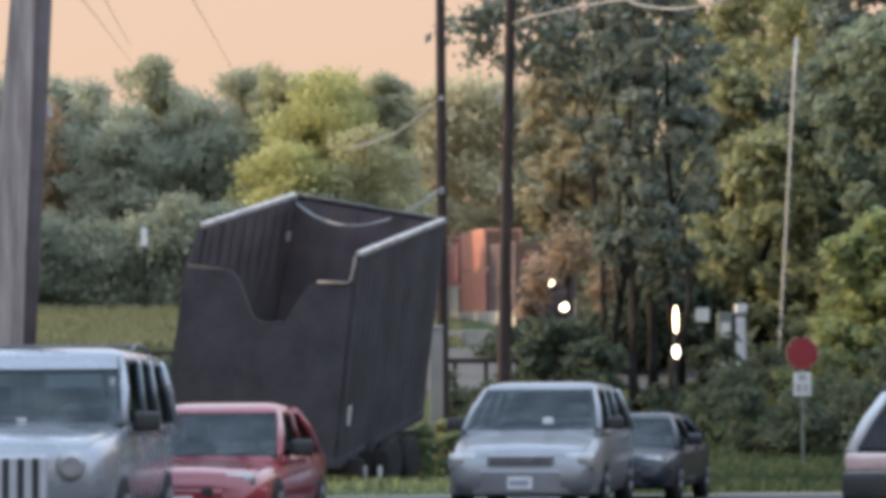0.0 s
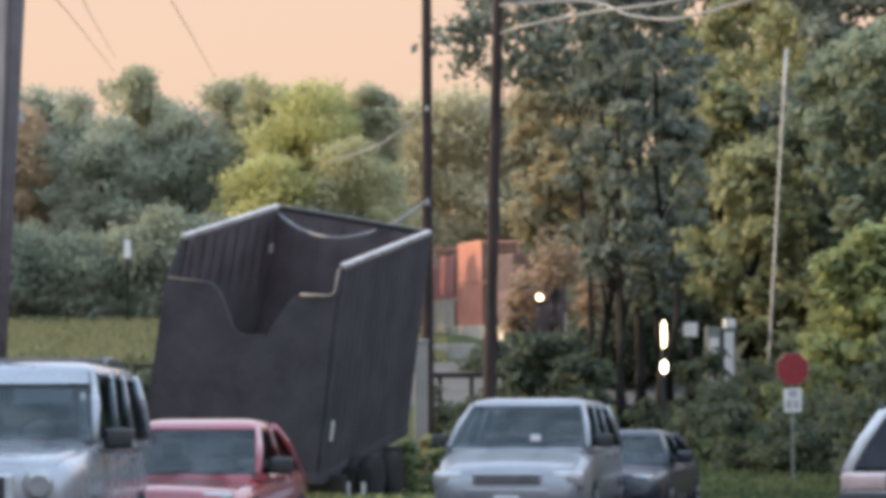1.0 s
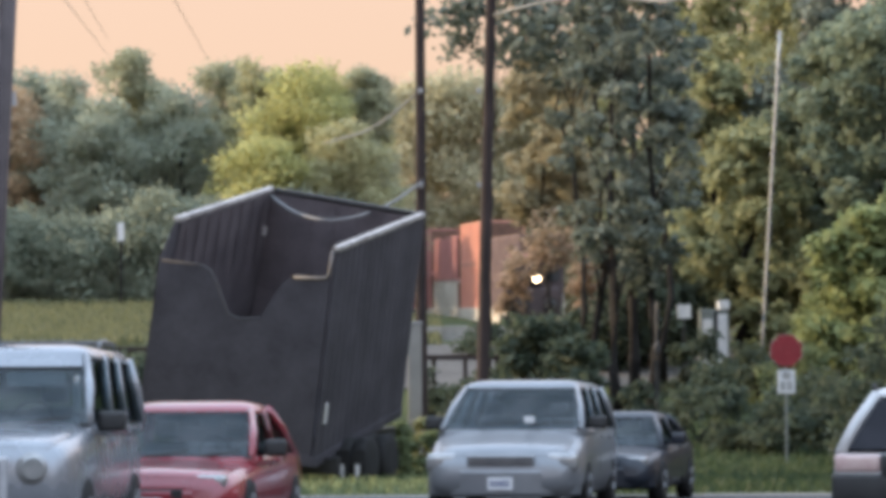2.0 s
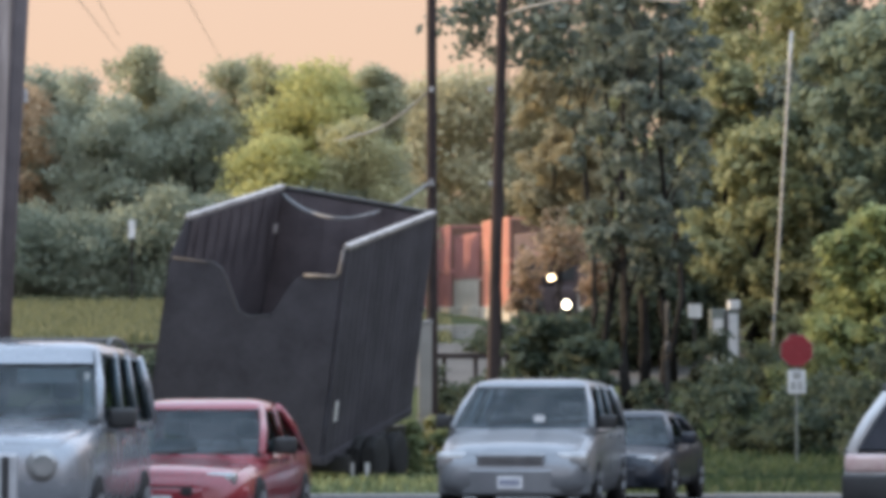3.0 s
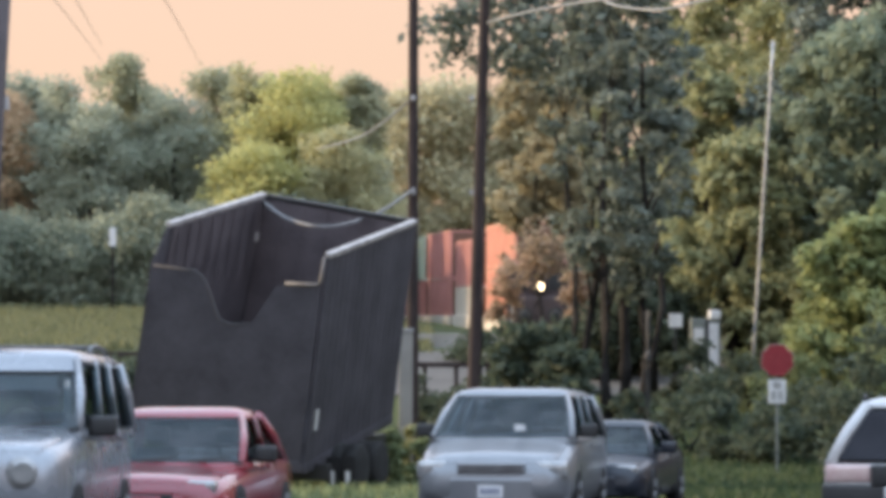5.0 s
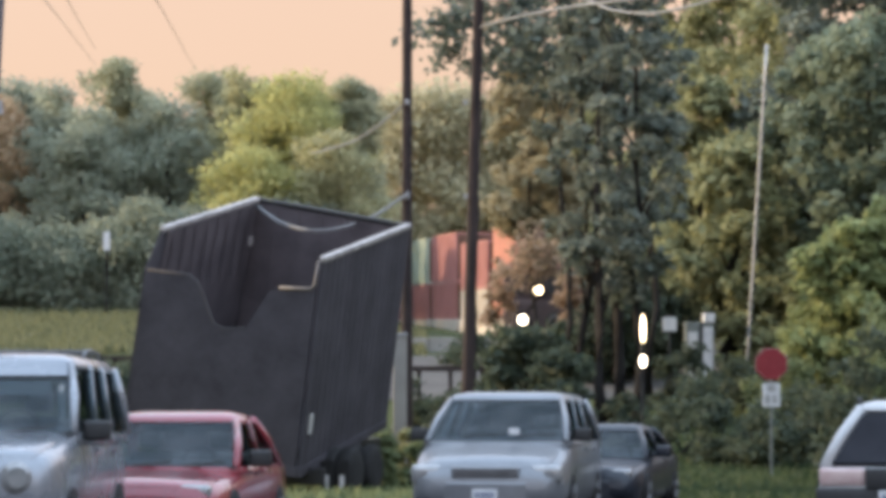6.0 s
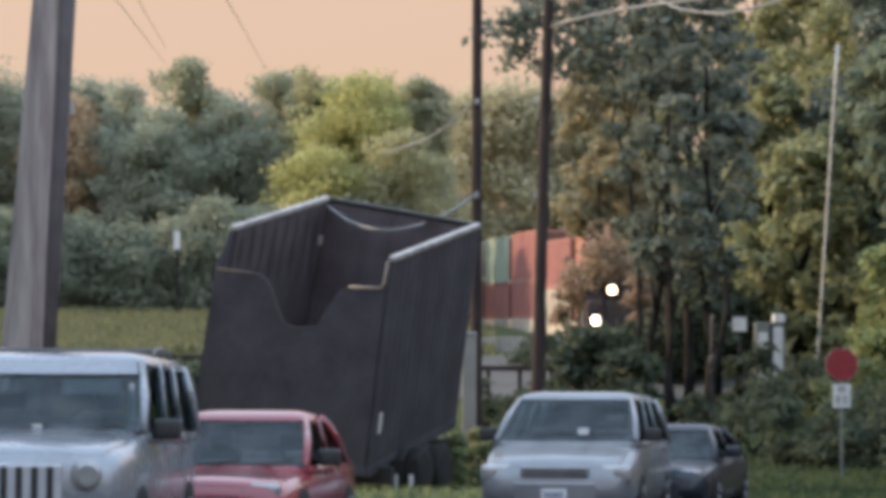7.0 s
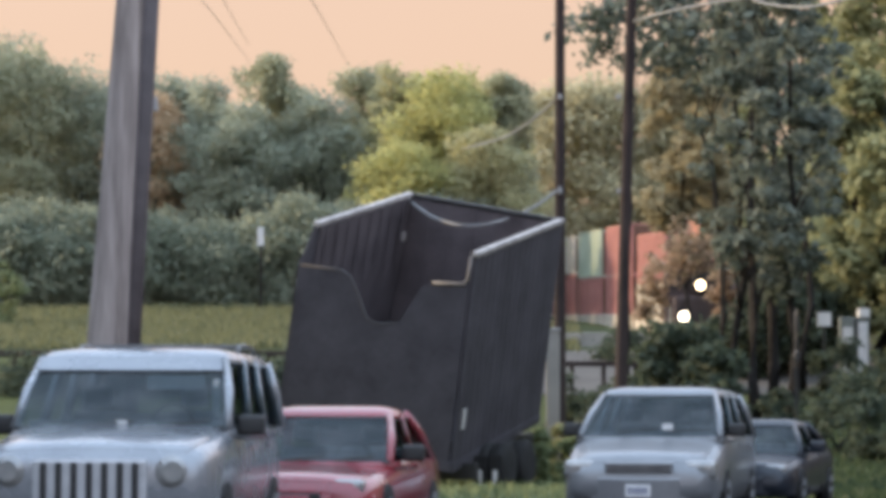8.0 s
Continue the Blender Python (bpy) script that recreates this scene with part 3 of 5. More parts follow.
def build_poles():
    # broad leaning pole behind the silver car
    f = px(-42, 640, 29.5)
    e = px(14, -300, 29.5)
    z = ground_z(f[0], f[1])
    k = (z - 0.3 - f[2]) / (e[2] - f[2])
    foot = Vector(f).lerp(Vector(e), k)
    t = pole("utility_pole", foot, e, 0.325, 0.155, "pole_wood", "thick weathered grey wooden utility pole leaning slightly")
    bm = bmesh.new()
    up = Vector(e) - foot
    side = Vector((0.22, -0.15, 0))
    # dark tube added in place of shade down the pole's right side
    tube(bm, [side + up * 0.0, side * 0.92 + up * 0.4, side * 0.72 + up * 0.98], 0.085, 8)
    part("shade_tube", bm, M["shade_tube"], t, "dark tube added for the shaded side of the pole", True)
    hz = px(0, 185, 29.5)[2] - foot.z
    bm = rod(bmesh.new(), up * (hz / up.z) + Vector((0.27, -0.05, -0.07)), up * (hz / up.z) + Vector((0.27, -0.05, 0.07)), 0.035, 0.025, 12)
    rod(bm, up * (hz / up.z) + Vector((0.1, -0.05, -0.05)), up * (hz / up.z) + Vector((0.27, -0.05, -0.05)), 0.02)
    part("insulator", bm, M["galvanised"], t, "pale insulator on the pole")
    # slim dark poles past the trailer
    for x0, x1, d, r, lab in ((753, 753, 62, 0.115, "slim dark wooden utility pole behind the trailer"), (862, 884, 68, 0.135, "dark brown wooden utility pole beside the trees")):
        f, e = Vector(px(x0, 640, d)), Vector(px(x1, -160, d))
        z = ground_z(f[0], f[1])
        foot = f.lerp(e, (z - 0.3 - f[2]) / (e[2] - f[2]))
        t = pole("utility_pole", foot, e, r * 1.12, r * 0.85, "old_wood", lab)
        for h in (px(x0, 175, d)[2], px(x0, 342, d)[2]):
            part("bracket", box(bmesh.new(), (-0.05, -r - 0.12, h - foot.z - 0.05), (0.05, -r + 0.04, h - foot.z + 0.05), 0.01), M["galvanised"], t)
    f, e = Vector(px(1355, 643, 87)), Vector(px(1391, 70, 87))
    foot = f.lerp(e, (ground_z(f[0], f[1]) - 0.2 - f[2]) / (e[2] - f[2]))
    pole("utility_pole", foot, e, 0.05, 0.042, "galvanised", "thin pale pole among the trees")
    cable("pale drooping cable slung from the slim pole", [px(754, 172, 61.9), px(705, 214, 64), px(660, 243, 68), px(612, 258, 80), px(580, 266, 150)], 0.028, "cable_pale")
    cable("grey cable drooping from the slim pole into the trailer", [px(755, 335, 61.9), px(700, 373, 60), px(640, 396, 57.2), px(585, 402, 56.6), px(530, 388, 57.4), px(487, 358, 58.5)], 0.03, "cable")
    cable("pale overhead cable between pole and trees", [px(884, 40, 67.8), px(960, 20, 66), px(1060, 2, 63), px(1180, -14, 60), px(1320, -50, 55)], 0.03, "cable_pale")
    cable("pale overhead cable between pole and trees", [px(884, -10, 67.8), px(1040, -16, 66), px(1110, 8, 65), px(1180, 16, 64), px(1250, 4, 62), px(1400, -40, 58)], 0.03, "cable_pale")
    for a, b, c in (((300, -20, 60), (335, 40, 90), (378, 118, 148)), ((90, -30, 60), (140, 30, 90), (200, 108, 148)), ((140, -30, 60), (165, 20, 90), (200, 80, 148))):
        cable("thin overhead wire against the evening sky", [px(*a), px(*b), px(*c)], 0.012, "cable_pale")


build_poles()


# ---- cars ----
def body_ring(y, lo, hi, w, crown=0.03):
    half = [(0.0, lo), (0.80 * w, lo), (0.95 * w, lo + 0.05), (w, lo + 0.3 * (hi - lo)), (w, lo + 0.62 * (hi - lo)), (0.975 * w, hi - 0.10), (0.93 * w, hi - 0.035), (0.84 * w, hi), (0.45 * w, hi + crown * 0.8), (0.0, hi + crown)]
    return [(x, y, z) for x, z in half] + [(-x, y, z) for x, z in half[-2:0:-1]]


def cabin_ring(y0, y1, w, z, r):
    r = min(r, w * 0.4)
    return [(-w + r, y0, z), (w - r, y0, z), (w - r * 0.3, y0 + r * 0.3, z), (w, y0 + r, z), (w, y1 - r, z), (w - r * 0.3, y1 - r * 0.3, z), (w - r, y1, z), (-w + r, y1, z),
            (-w + r * 0.3, y1 - r * 0.3, z), (-w, y1 - r, z), (-w, y0 + r, z), (-w + r * 0.3, y0 + r * 0.3, z)]


def quad_on(p00, p10, p11, p01, u0, u1, v0, v1):
    """Corners of a patch on the surface between four points."""
    def at(u, v):
        return Vector(p00).lerp(Vector(p10), u).lerp(Vector(p01).lerp(Vector(p11), u), v)
    return [at(u0, v0), at(u1, v0), at(u1, v1), at(u0, v1)]


def pane(name, quad, mat, parent, proud=0.012, label=""):
    n = (quad[1] - quad[0]).cross(quad[3] - quad[0]).normalized()
    bm = slab(bmesh.new(), [q + n * proud * 0.5 for q in quad], n, proud * 1.6)
    return part(name, bm, M[mat], parent, label)


def wheel(parent, x, y, r, w=0.21, rim="rim"):
    bm = bmesh.new()
    prof = [(-w / 2, r * 0.62), (-w / 2, r * 0.93), (-w * 0.36, r), (w * 0.36, r), (w / 2, r * 0.93), (w / 2, r * 0.62)]
    loft(bm, [[(x + a, y + b * math.cos(k * math.tau / 24), r + b * math.sin(k * math.tau / 24)) for k in range(24)] for a, b in prof])
    wh = part("wheel", bm, M["rubber"], parent, "black rubber tyre", True)
    bm = bmesh.new()
    s = 1 if x > 0 else -1
    rod(bm, (x - s * w * 0.3, y, r), (x + s * w * 0.52, y, r), r * 0.6, r * 0.56, 20)
    for k in range(5):
        a = k * math.tau / 5
        rod(bm, (x + s * w * 0.54, y + 0.08 * r * math.cos(a), r + 0.08 * r * math.sin(a)), (x + s * w * 0.54, y + 0.55 * r * math.cos(a), r + 0.55 * r * math.sin(a)), r * 0.09, r * 0.06, 6)
    part("rim", bm, M[rim], wh)


def car(m, spec, paint, label, category="car"):
    """A car that faces -y. spec: body stations, cabin outline, windows, wheels."""
    c = thing("car", m, label, category, "parked cars")
    st = spec["body"]
    part("body", loft(bmesh.new(), [body_ring(*r) for r in st]), M[paint], c, smooth=True)
    b0, b1, bw, bz = spec["belt"]
    r0, r1, rw, rz = spec["roof"]
    rings = [cabin_ring(r0 - 0.03, r1 + 0.03, rw + 0.01, rz - 0.13, 0.12), cabin_ring(r0, r1, rw, rz - 0.085, 0.13), cabin_ring(r0 + 0.08, r1 - 0.06, rw - 0.04, rz - 0.035, 0.16), cabin_ring(r0 + 0.3, r1 - 0.22, rw - 0.18, rz, 0.22)]
    part("roof", loft(bmesh.new(), rings), M[paint], c, smooth=True)
    part("sill_trim", loft(bmesh.new(), [cabin_ring(b0 - 0.02, b1 + 0.02, bw + 0.015, bz - 0.07, 0.12), cabin_ring(b0, b1, bw, bz + 0.012, 0.12)]), M[paint], c, smooth=True)
    part("cabin_floor", loft(bmesh.new(), [cabin_ring(b0 + 0.1, b1 - 0.06, bw - 0.06, bz - 0.02, 0.1), cabin_ring(b0 + 0.1, b1 - 0.06, bw - 0.06, bz + 0.03, 0.1)]), M["trim_black"], c, "dark cabin lining")
    for s in (1, -1):
        for yb, yr, r in ((b0 + 0.05, r0 + 0.03, 0.042), (b1 - 0.07, r1 - 0.05, spec.get("rear_pillar", 0.07))):
            a, e = Vector((s * (bw - 0.04), yb, bz)), Vector((s * (rw - 0.035), yr, rz - 0.1))
            mid = a.lerp(e, 0.5) + Vector((s * 0.02, 0, 0.02))
            part("pillar", tube(bmesh.new(), [a, mid, e], r, 8), M[paint], c, "", True)
        gaps = [(p[1] + q[0]) / 2 for p, q in zip(spec["side"], spec["side"][1:])]
        for u in gaps:
            a, e = Vector((s * (bw - 0.03), b0 + 0.1 + u * (b1 - b0 - 0.2), bz)), Vector((s * (rw - 0.02), r0 + 0.1 + u * (r1 - r0 - 0.2), rz - 0.1))
            part("pillar", tube(bmesh.new(), [a, e], 0.045, 8), M[paint], c, "", True)
        sy = r0 + 0.55
        sx = s * bw * 0.45
        part("seat_back", box(bmesh.new(), (sx - 0.22, sy, bz - 0.02), (sx + 0.22, sy + 0.14, bz + 0.16), 0.05), M["seat"], c, "grey front seat back", True)
        part("headrest", box(bmesh.new(), (sx - 0.12, sy + 0.02, bz + 0.19), (sx + 0.12, sy + 0.12, bz + 0.36), 0.04), M["seat"], c, "grey headrest", True)
    part("dashboard", box(bmesh.new(), (-bw + 0.12, b0 + 0.16, bz - 0.02), (bw - 0.12, b0 + 0.52, bz + 0.07), 0.03), M["seat"], c, "dull grey dashboard", True)
    ring = [(0.36 * bw + 0.17 * math.cos(k * math.tau / 16), b0 + 0.62 + 0.05 * math.sin(k * math.tau / 16), bz + 0.05 + 0.16 * math.sin(k * math.tau / 16)) for k in range(17)]
    part("steering_wheel", tube(bmesh.new(), ring, 0.016, 6), M["trim_black"], c, "", True)
    part("rear_mirror", box(bmesh.new(), (-0.11, r0 + 0.0, rz - 0.25), (0.11, r0 + 0.03, rz - 0.18), 0.01), M["trim_black"], c)
    back_y = b1 - (b1 - r0) * 0.30
    part("rear_bench", box(bmesh.new(), (-bw * 0.75, back_y, bz - 0.02), (bw * 0.75, back_y + 0.14, bz + 0.14), 0.05), M["seat"], c, "grey rear bench", True)
    z0, z1 = bz, rz - 0.09
    glass_top = spec.get("glass_top", 0.94)
    fl, fr, tl, tr = (-bw + 0.1, b0, z0), (bw - 0.1, b0, z0), (-rw + 0.1, r0, z1), (rw - 0.1, r0, z1)
    pane("windshield", quad_on(fl, fr, tr, tl, -0.04, 1.04, 0.02, glass_top), "glass", c, 0.006, "dark reflecting windshield")
    if glass_top < 0.9:
        pane("header", quad_on(fl, fr, tr, tl, -0.03, 1.03, glass_top, 1.0), paint, c, 0.02)
    edge = quad_on(fl, fr, tr, tl, -0.045, 1.045, 0.015, glass_top + 0.005)
    part("windshield_seal", tube(bmesh.new(), edge + edge[:1], 0.014, 6), M["trim_black"], c)
    fl, fr, tl, tr = (bw - 0.1, b1, z0), (-bw + 0.1, b1, z0), (rw - 0.1, r1, z1), (-rw + 0.1, r1, z1)
    pane("rear_window", quad_on(fl, fr, tr, tl, 0.0, 1.0, 0.08, 0.9), spec.get("rear_glass", "glass"), c)
    for s in (1, -1):
        p = [(s * bw, b0 + 0.1, z0), (s * bw, b1 - 0.1, z0), (s * rw, r1 - 0.1, z1), (s * rw, r0 + 0.1, z1)]
        for u0, u1 in spec["side"]:
            q = quad_on(*p, u0, u1, 0.06, 0.93)
            pane("side_window", q if s > 0 else [q[1], q[0], q[3], q[2]], spec.get("rear_glass", "glass"), c)
        mx, my, mz = spec["mirror"]
        bm = box(bmesh.new(), (s * mx, my - 0.07, mz - 0.08), (s * (mx + 0.22), my + 0.09, mz + 0.09), 0.035)
        rod(bm, (s * (mx - 0.1), my + 0.03, mz - 0.05), (s * (mx + 0.05), my + 0.02, mz - 0.03), 0.03)
        mi = part("mirror", bm, M[spec.get("mirror_paint", "trim_black")], c, "door mirror", True)
        pane("mirror_glass", [Vector((s * mx + s * a, my + 0.095, mz + b)) for a, b in ((0.02, -0.06), (0.2, -0.06), (0.2, 0.07), (0.02, 0.07))][:: -s], "chrome", mi, 0.006)
        for y in spec["wheels"]:
            wheel(c, s * (st[3][3] - 0.09), y, spec["wheel_r"])
        for dz, y in spec.get("handles", ()):
            part("door_handle", box(bmesh.new(), (s * (st[5][3] - 0.02), y, dz), (s * (st[5][3] + 0.02), y + 0.2, dz + 0.04), 0.01), M[paint], c)
        x0, x1, z0h, z1h, yh = spec["lamp"]
        if spec.get("round_lamp"):
            bm = rod(bmesh.new(), (s * (x0 + x1) / 2, yh, (z0h + z1h) / 2), (s * (x0 + x1) / 2, yh + 0.3, (z0h + z1h) / 2), (z1h - z0h) * 0.46, (z1h - z0h) * 0.5, 24)
        else:
            bm = box(bmesh.new(), (s * x0, yh, z0h), (s * x1, yh + 0.3, z1h), spec.get("lamp_bevel", 0.05))
        hl = part("headlight" if yh < 0 else "tail_light", bm, M[spec.get("lamp_mat", "lens")], c, spec.get("lamp_label", "clear headlight"), True)
        bm = bmesh.new()
        rod(bm, (s * (x0 * 0.45 + x1 * 0.55), yh - 0.012 if yh < 0 else yh + 0.312, (z0h + z1h) / 2), (s * (x0 * 0.45 + x1 * 0.55), yh + 0.1, (z0h + z1h) / 2), (z1h - z0h) * (0.3 if spec.get("round_lamp") else 0.2), None, 14)
        part("reflector", bm, M["lens" if yh < 0 else "tail"], hl)
    # bonnet panel and door seams
    tops = [r for r in st if r[0] <= b0 + 0.06 and r[0] > st[0][0] + 0.02]
    rows = []
    for y, lo, hi, w, cr in tops:
        line = []
        for k in range(9):
            u = -1 + k / 4
            line.append((u * 0.86 * w, y, hi + cr * (1 - abs(u) ** 1.5) + 0.016 - 0.006 * (abs(u) == 1)))
        rows.append(line)
    bm = bmesh.new()
    grid = [[bm.verts.new(p) for p in r] for r in rows]
    low_grid = [[bm.verts.new((p[0], p[1], p[2] - 0.03)) for p in r] for r in rows]
    for i in range(len(rows) - 1):
        for k in range(8):
            bm.faces.new((grid[i][k], grid[i][k + 1], grid[i + 1][k + 1], grid[i + 1][k]))
    n = len(rows) - 1
    for k in range(8):
        bm.faces.new((grid[0][k], low_grid[0][k], low_grid[0][k + 1], grid[0][k + 1]))
        bm.faces.new((grid[n][k], grid[n][k + 1], low_grid[n][k + 1], low_grid[n][k]))
    for i in range(n):
        for k in (0, 8):
            bm.faces.new((grid[i][k], grid[i + 1][k], low_grid[i + 1][k], low_grid[i][k]))
    part("bonnet", bm, M[paint], c, "", True)
    wall_w = max(r[3] for r in st)
    for s in (1, -1):
        for u in [0.02] + [(p[1] + q[0]) / 2 for p, q in zip(spec["side"], spec["side"][1:])]:
            y = b0 + 0.1 + u * (b1 - b0 - 0.2)
            part("door_seam", box(bmesh.new(), (s * (wall_w - 0.03), y - 0.003, bz - 0.55), (s * (wall_w + 0.001), y + 0.003, bz - 0.32)), M["trim_black"], c)
    front = st[0][0]
    bx0, bx1, bmat = spec["bumper"]
    rear_faces = spec["lamp"][4] > 0
    w = st[2][3]
    ends = ((front, -1),), ((st[-1][0], 1),)
    for y, s in (ends[1] if rear_faces else ends[0]):
        bm = bmesh.new()
        ring = [[(x, y + s * (0.05 - 0.30 * abs(x / w) ** 3), z) for x in np.linspace(-w, w, 11)] for z in (bx0, bx0 + 0.04, bx1 - 0.04, bx1)]
        back = [[(x, yy - s * 0.22, z) for x, yy, z in r] for r in ring]
        loft(bm, [r + b[::-1] for r, b in zip(ring, back)])
        bp = part("bumper", bm, M[bmat], c, smooth=True)
        pz = spec["plate_z"]
        pl = part("license_plate", box(bmesh.new(), (-0.155, y + s * 0.06 - 0.012, pz), (0.155, y + s * 0.06 + 0.012, pz + 0.155), 0.006), M["plate"], bp, "pale number plate")
        del pl
        bm = bmesh.new()
        for k in range(6):
            box(bm, (-0.115 + k * 0.04, y + s * 0.074 - 0.002, pz + 0.045), (-0.09 + k * 0.04, y + s * 0.074 + 0.002, pz + 0.115))
        part("plate_marking", bm, M["plate_bars"], bp, "dark bars")
    return c


def on_lot(x, y, yaw):
    return Matrix.Translation((x, y, ground_z(x, y) + 0.02)) @ Euler((radians(-2.1), 0, 0)).to_matrix().to_4x4() @ Matrix.Rotation(radians(yaw), 4, "Z")


def build_cars():
    # silver upright off-roader
    suv = dict(body=[(-2.22, 0.50, 0.84, 0.78, 0.0), (-2.18, 0.42, 0.94, 0.87, 0.02), (-2.0, 0.38, 0.99, 0.92, 0.03), (-1.5, 0.34, 1.045, 0.945, 0.04), (-0.95, 0.32, 1.135, 0.95, 0.02), (0.0, 0.32, 1.10, 0.95, 0), (1.6, 0.34, 1.10, 0.95, 0), (2.1, 0.38, 1.08, 0.89, 0), (2.2, 0.45, 1.0, 0.82, 0)],
               belt=(-1.0, 2.12, 0.92, 1.12), roof=(-0.42, 1.98, 0.80, 1.80), side=[(0.02, 0.33), (0.37, 0.64), (0.68, 0.97)], mirror=(0.93, -0.72, 1.15), wheels=(-1.4, 1.28), wheel_r=0.36, round_lamp=True,
               lamp=(0.50, 0.77, 0.66, 0.93, -2.224), bumper=(0.34, 0.53, "silver"), plate_z=0.36, handles=((0.98, -0.1), (0.98, 0.85)), glass_top=0.80)
    c = car(on_lot(-3.69, 25.0, -2.0), suv, "silver", "silver upright off-road car with seven grille slots", "car")
    bm = box(bmesh.new(), (-0.45, -2.255, 0.50), (0.45, -2.15, 0.89), 0.03)
    g = part("grille", bm, M["grille_pale"], c, "pale grille with dark upright slots")
    for k in range(7):
        x = -0.36 + k * 0.12
        part("grille_slot", box(bmesh.new(), (x - 0.027, -2.27, 0.53), (x + 0.027, -2.235, 0.865), 0.012), M["trim_black"], g, "dark upright slot")
    for s in (1, -1):
        bm = bmesh.new()
        tube(bm, [(s * 0.7, 0.75, 1.78), (s * 0.7, 0.85, 1.84), (s * 0.7, 1.2, 1.855), (s * 0.69, 1.7, 1.84), (s * 0.69, 1.85, 1.77)], 0.02, 8)
        part("roof_rail", bm, M["rim"], c, "dull grey roof rail", True)
    for y in (1.05, 1.6):
        part("roof_bar", rod(bmesh.new(), (-0.7, y, 1.848), (0.7, y, 1.848), 0.014), M["rim"], c)
    for x in (-0.3, 0.32):
        part("wiper", rod(bmesh.new(), (x, -1.0, 1.15), (x + 0.42, -0.93, 1.19), 0.012), M["trim_black"], c)
    part("sticker", box(bmesh.new(), (-0.05, -0.965, 1.15), (0.05, -0.95, 1.19)), M["sign_white"], c, "pale inspection sticker")
    part("pale_panel", box(bmesh.new(), (0.14, -0.535, 1.45), (0.62, -0.52, 1.56), 0.007), M["pale_inner"], c, "pale flat panel behind the windshield")
    part("pale_strip", box(bmesh.new(), (0.71, -0.66, 1.22), (0.75, -0.50, 1.53), 0.015), M["pale_inner"], c, "pale upright strip behind the windshield")
    part("dashboard_top", box(bmesh.new(), (-0.7, -0.86, 1.12), (0.7, -0.5, 1.16), 0.015), M["trim_black"], c, "dark dashboard top")

    # red low car
    low = dict(body=[(-2.2, 0.30, 0.50, 0.62, 0.0), (-2.15, 0.24, 0.60, 0.74, 0.02), (-1.9, 0.2, 0.65, 0.82, 0.04), (-1.3, 0.18, 0.71, 0.85, 0.05), (-0.8, 0.18, 0.765, 0.86, 0.04), (0.2, 0.18, 0.79, 0.86, 0), (1.4, 0.2, 0.86, 0.85, 0.02), (2.0, 0.26, 0.88, 0.80, 0.03), (2.15, 0.34, 0.76, 0.70, 0.0)],
               belt=(-0.92, 1.65, 0.81, 0.79), roof=(-0.12, 0.85, 0.66, 1.355), side=[(0.03, 0.50), (0.54, 0.95)], mirror=(0.82, -0.42, 0.88), wheels=(-1.35, 1.28), wheel_r=0.30,
               lamp=(0.44, 0.74, 0.52, 0.65, -2.13), bumper=(0.22, 0.5, "red_paint"), plate_z=0.28, handles=((0.74, 0.15),))
    c = car(on_lot(-2.52, 30.2, -6.5), low, "red_paint", "faded red low compact car with dark windshield", "car")
    for x in (-0.28, 0.25):
        part("wiper", rod(bmesh.new(), (x, -0.95, 0.815), (x + 0.4, -0.88, 0.86), 0.011), M["trim_black"], c)
    part("grille", box(bmesh.new(), (-0.35, -2.24, 0.42), (0.35, -2.14, 0.52), 0.02), M["trim_black"], c)

    # silver minivan
    van = dict(body=[(-2.5, 0.34, 0.58, 0.72, 0.0), (-2.44, 0.26, 0.70, 0.86, 0.02), (-2.2, 0.22, 0.80, 0.93, 0.03), (-1.8, 0.2, 0.92, 0.965, 0.05), (-1.35, 0.2, 1.02, 0.975, 0.05), (0.0, 0.2, 1.04, 0.98, 0), (1.8, 0.2, 1.06, 0.98, 0), (2.4, 0.26, 1.04, 0.94, 0), (2.55, 0.34, 0.96, 0.86, 0)],
               belt=(-1.50, 2.45, 0.92, 1.03), roof=(-0.52, 2.2, 0.74, 1.67), side=[(0.05, 0.30), (0.34, 0.62), (0.66, 0.96)], mirror=(0.93, -1.05, 1.12), wheels=(-1.55, 1.45), wheel_r=0.33,
               lamp=(0.54, 0.93, 0.53, 0.76, -2.45), lamp_bevel=0.07, bumper=(0.24, 0.55, "silver_van"), plate_z=0.31, handles=((0.92, -0.1), (0.92, 1.0)))
    c = car(on_lot(1.13, 38.45, -9.0), van, "silver_van", "silver minivan with sloping hood and dark windshield", "minivan")
    bm = box(bmesh.new(), (-0.42, -2.52, 0.60), (0.42, -2.40, 0.735), 0.03)
    g = part("grille", bm, M["silver_van"], c, "silver grille with dark bars")
    for k in range(3):
        part("grille_bar", box(bmesh.new(), (-0.38, -2.53, 0.618 + 0.036 * k), (0.38, -2.50, 0.638 + 0.036 * k)), M["rim"], g)
    part("sticker", box(bmesh.new(), (0.16, -1.50, 1.12), (0.29, -1.46, 1.20), 0.01), M["sign_white"], c, "white paper behind the windshield")
    for x in (-0.4, 0.25):
        part("wiper", rod(bmesh.new(), (x, -1.50, 1.10), (x + 0.5, -1.44, 1.13), 0.012), M["trim_black"], c)

    # dark small car beyond the minivan
    small = dict(low)
    small.update(belt=(-0.92, 1.75, 0.79, 0.78), roof=(-0.2, 1.0, 0.58, 1.28), bumper=(0.22, 0.5, "dark_paint"), mirror_paint="dark_paint")
    car(on_lot(2.60, 42.9, -13.0), small, "dark_paint", "dark blue small car parked beyond the minivan", "car")

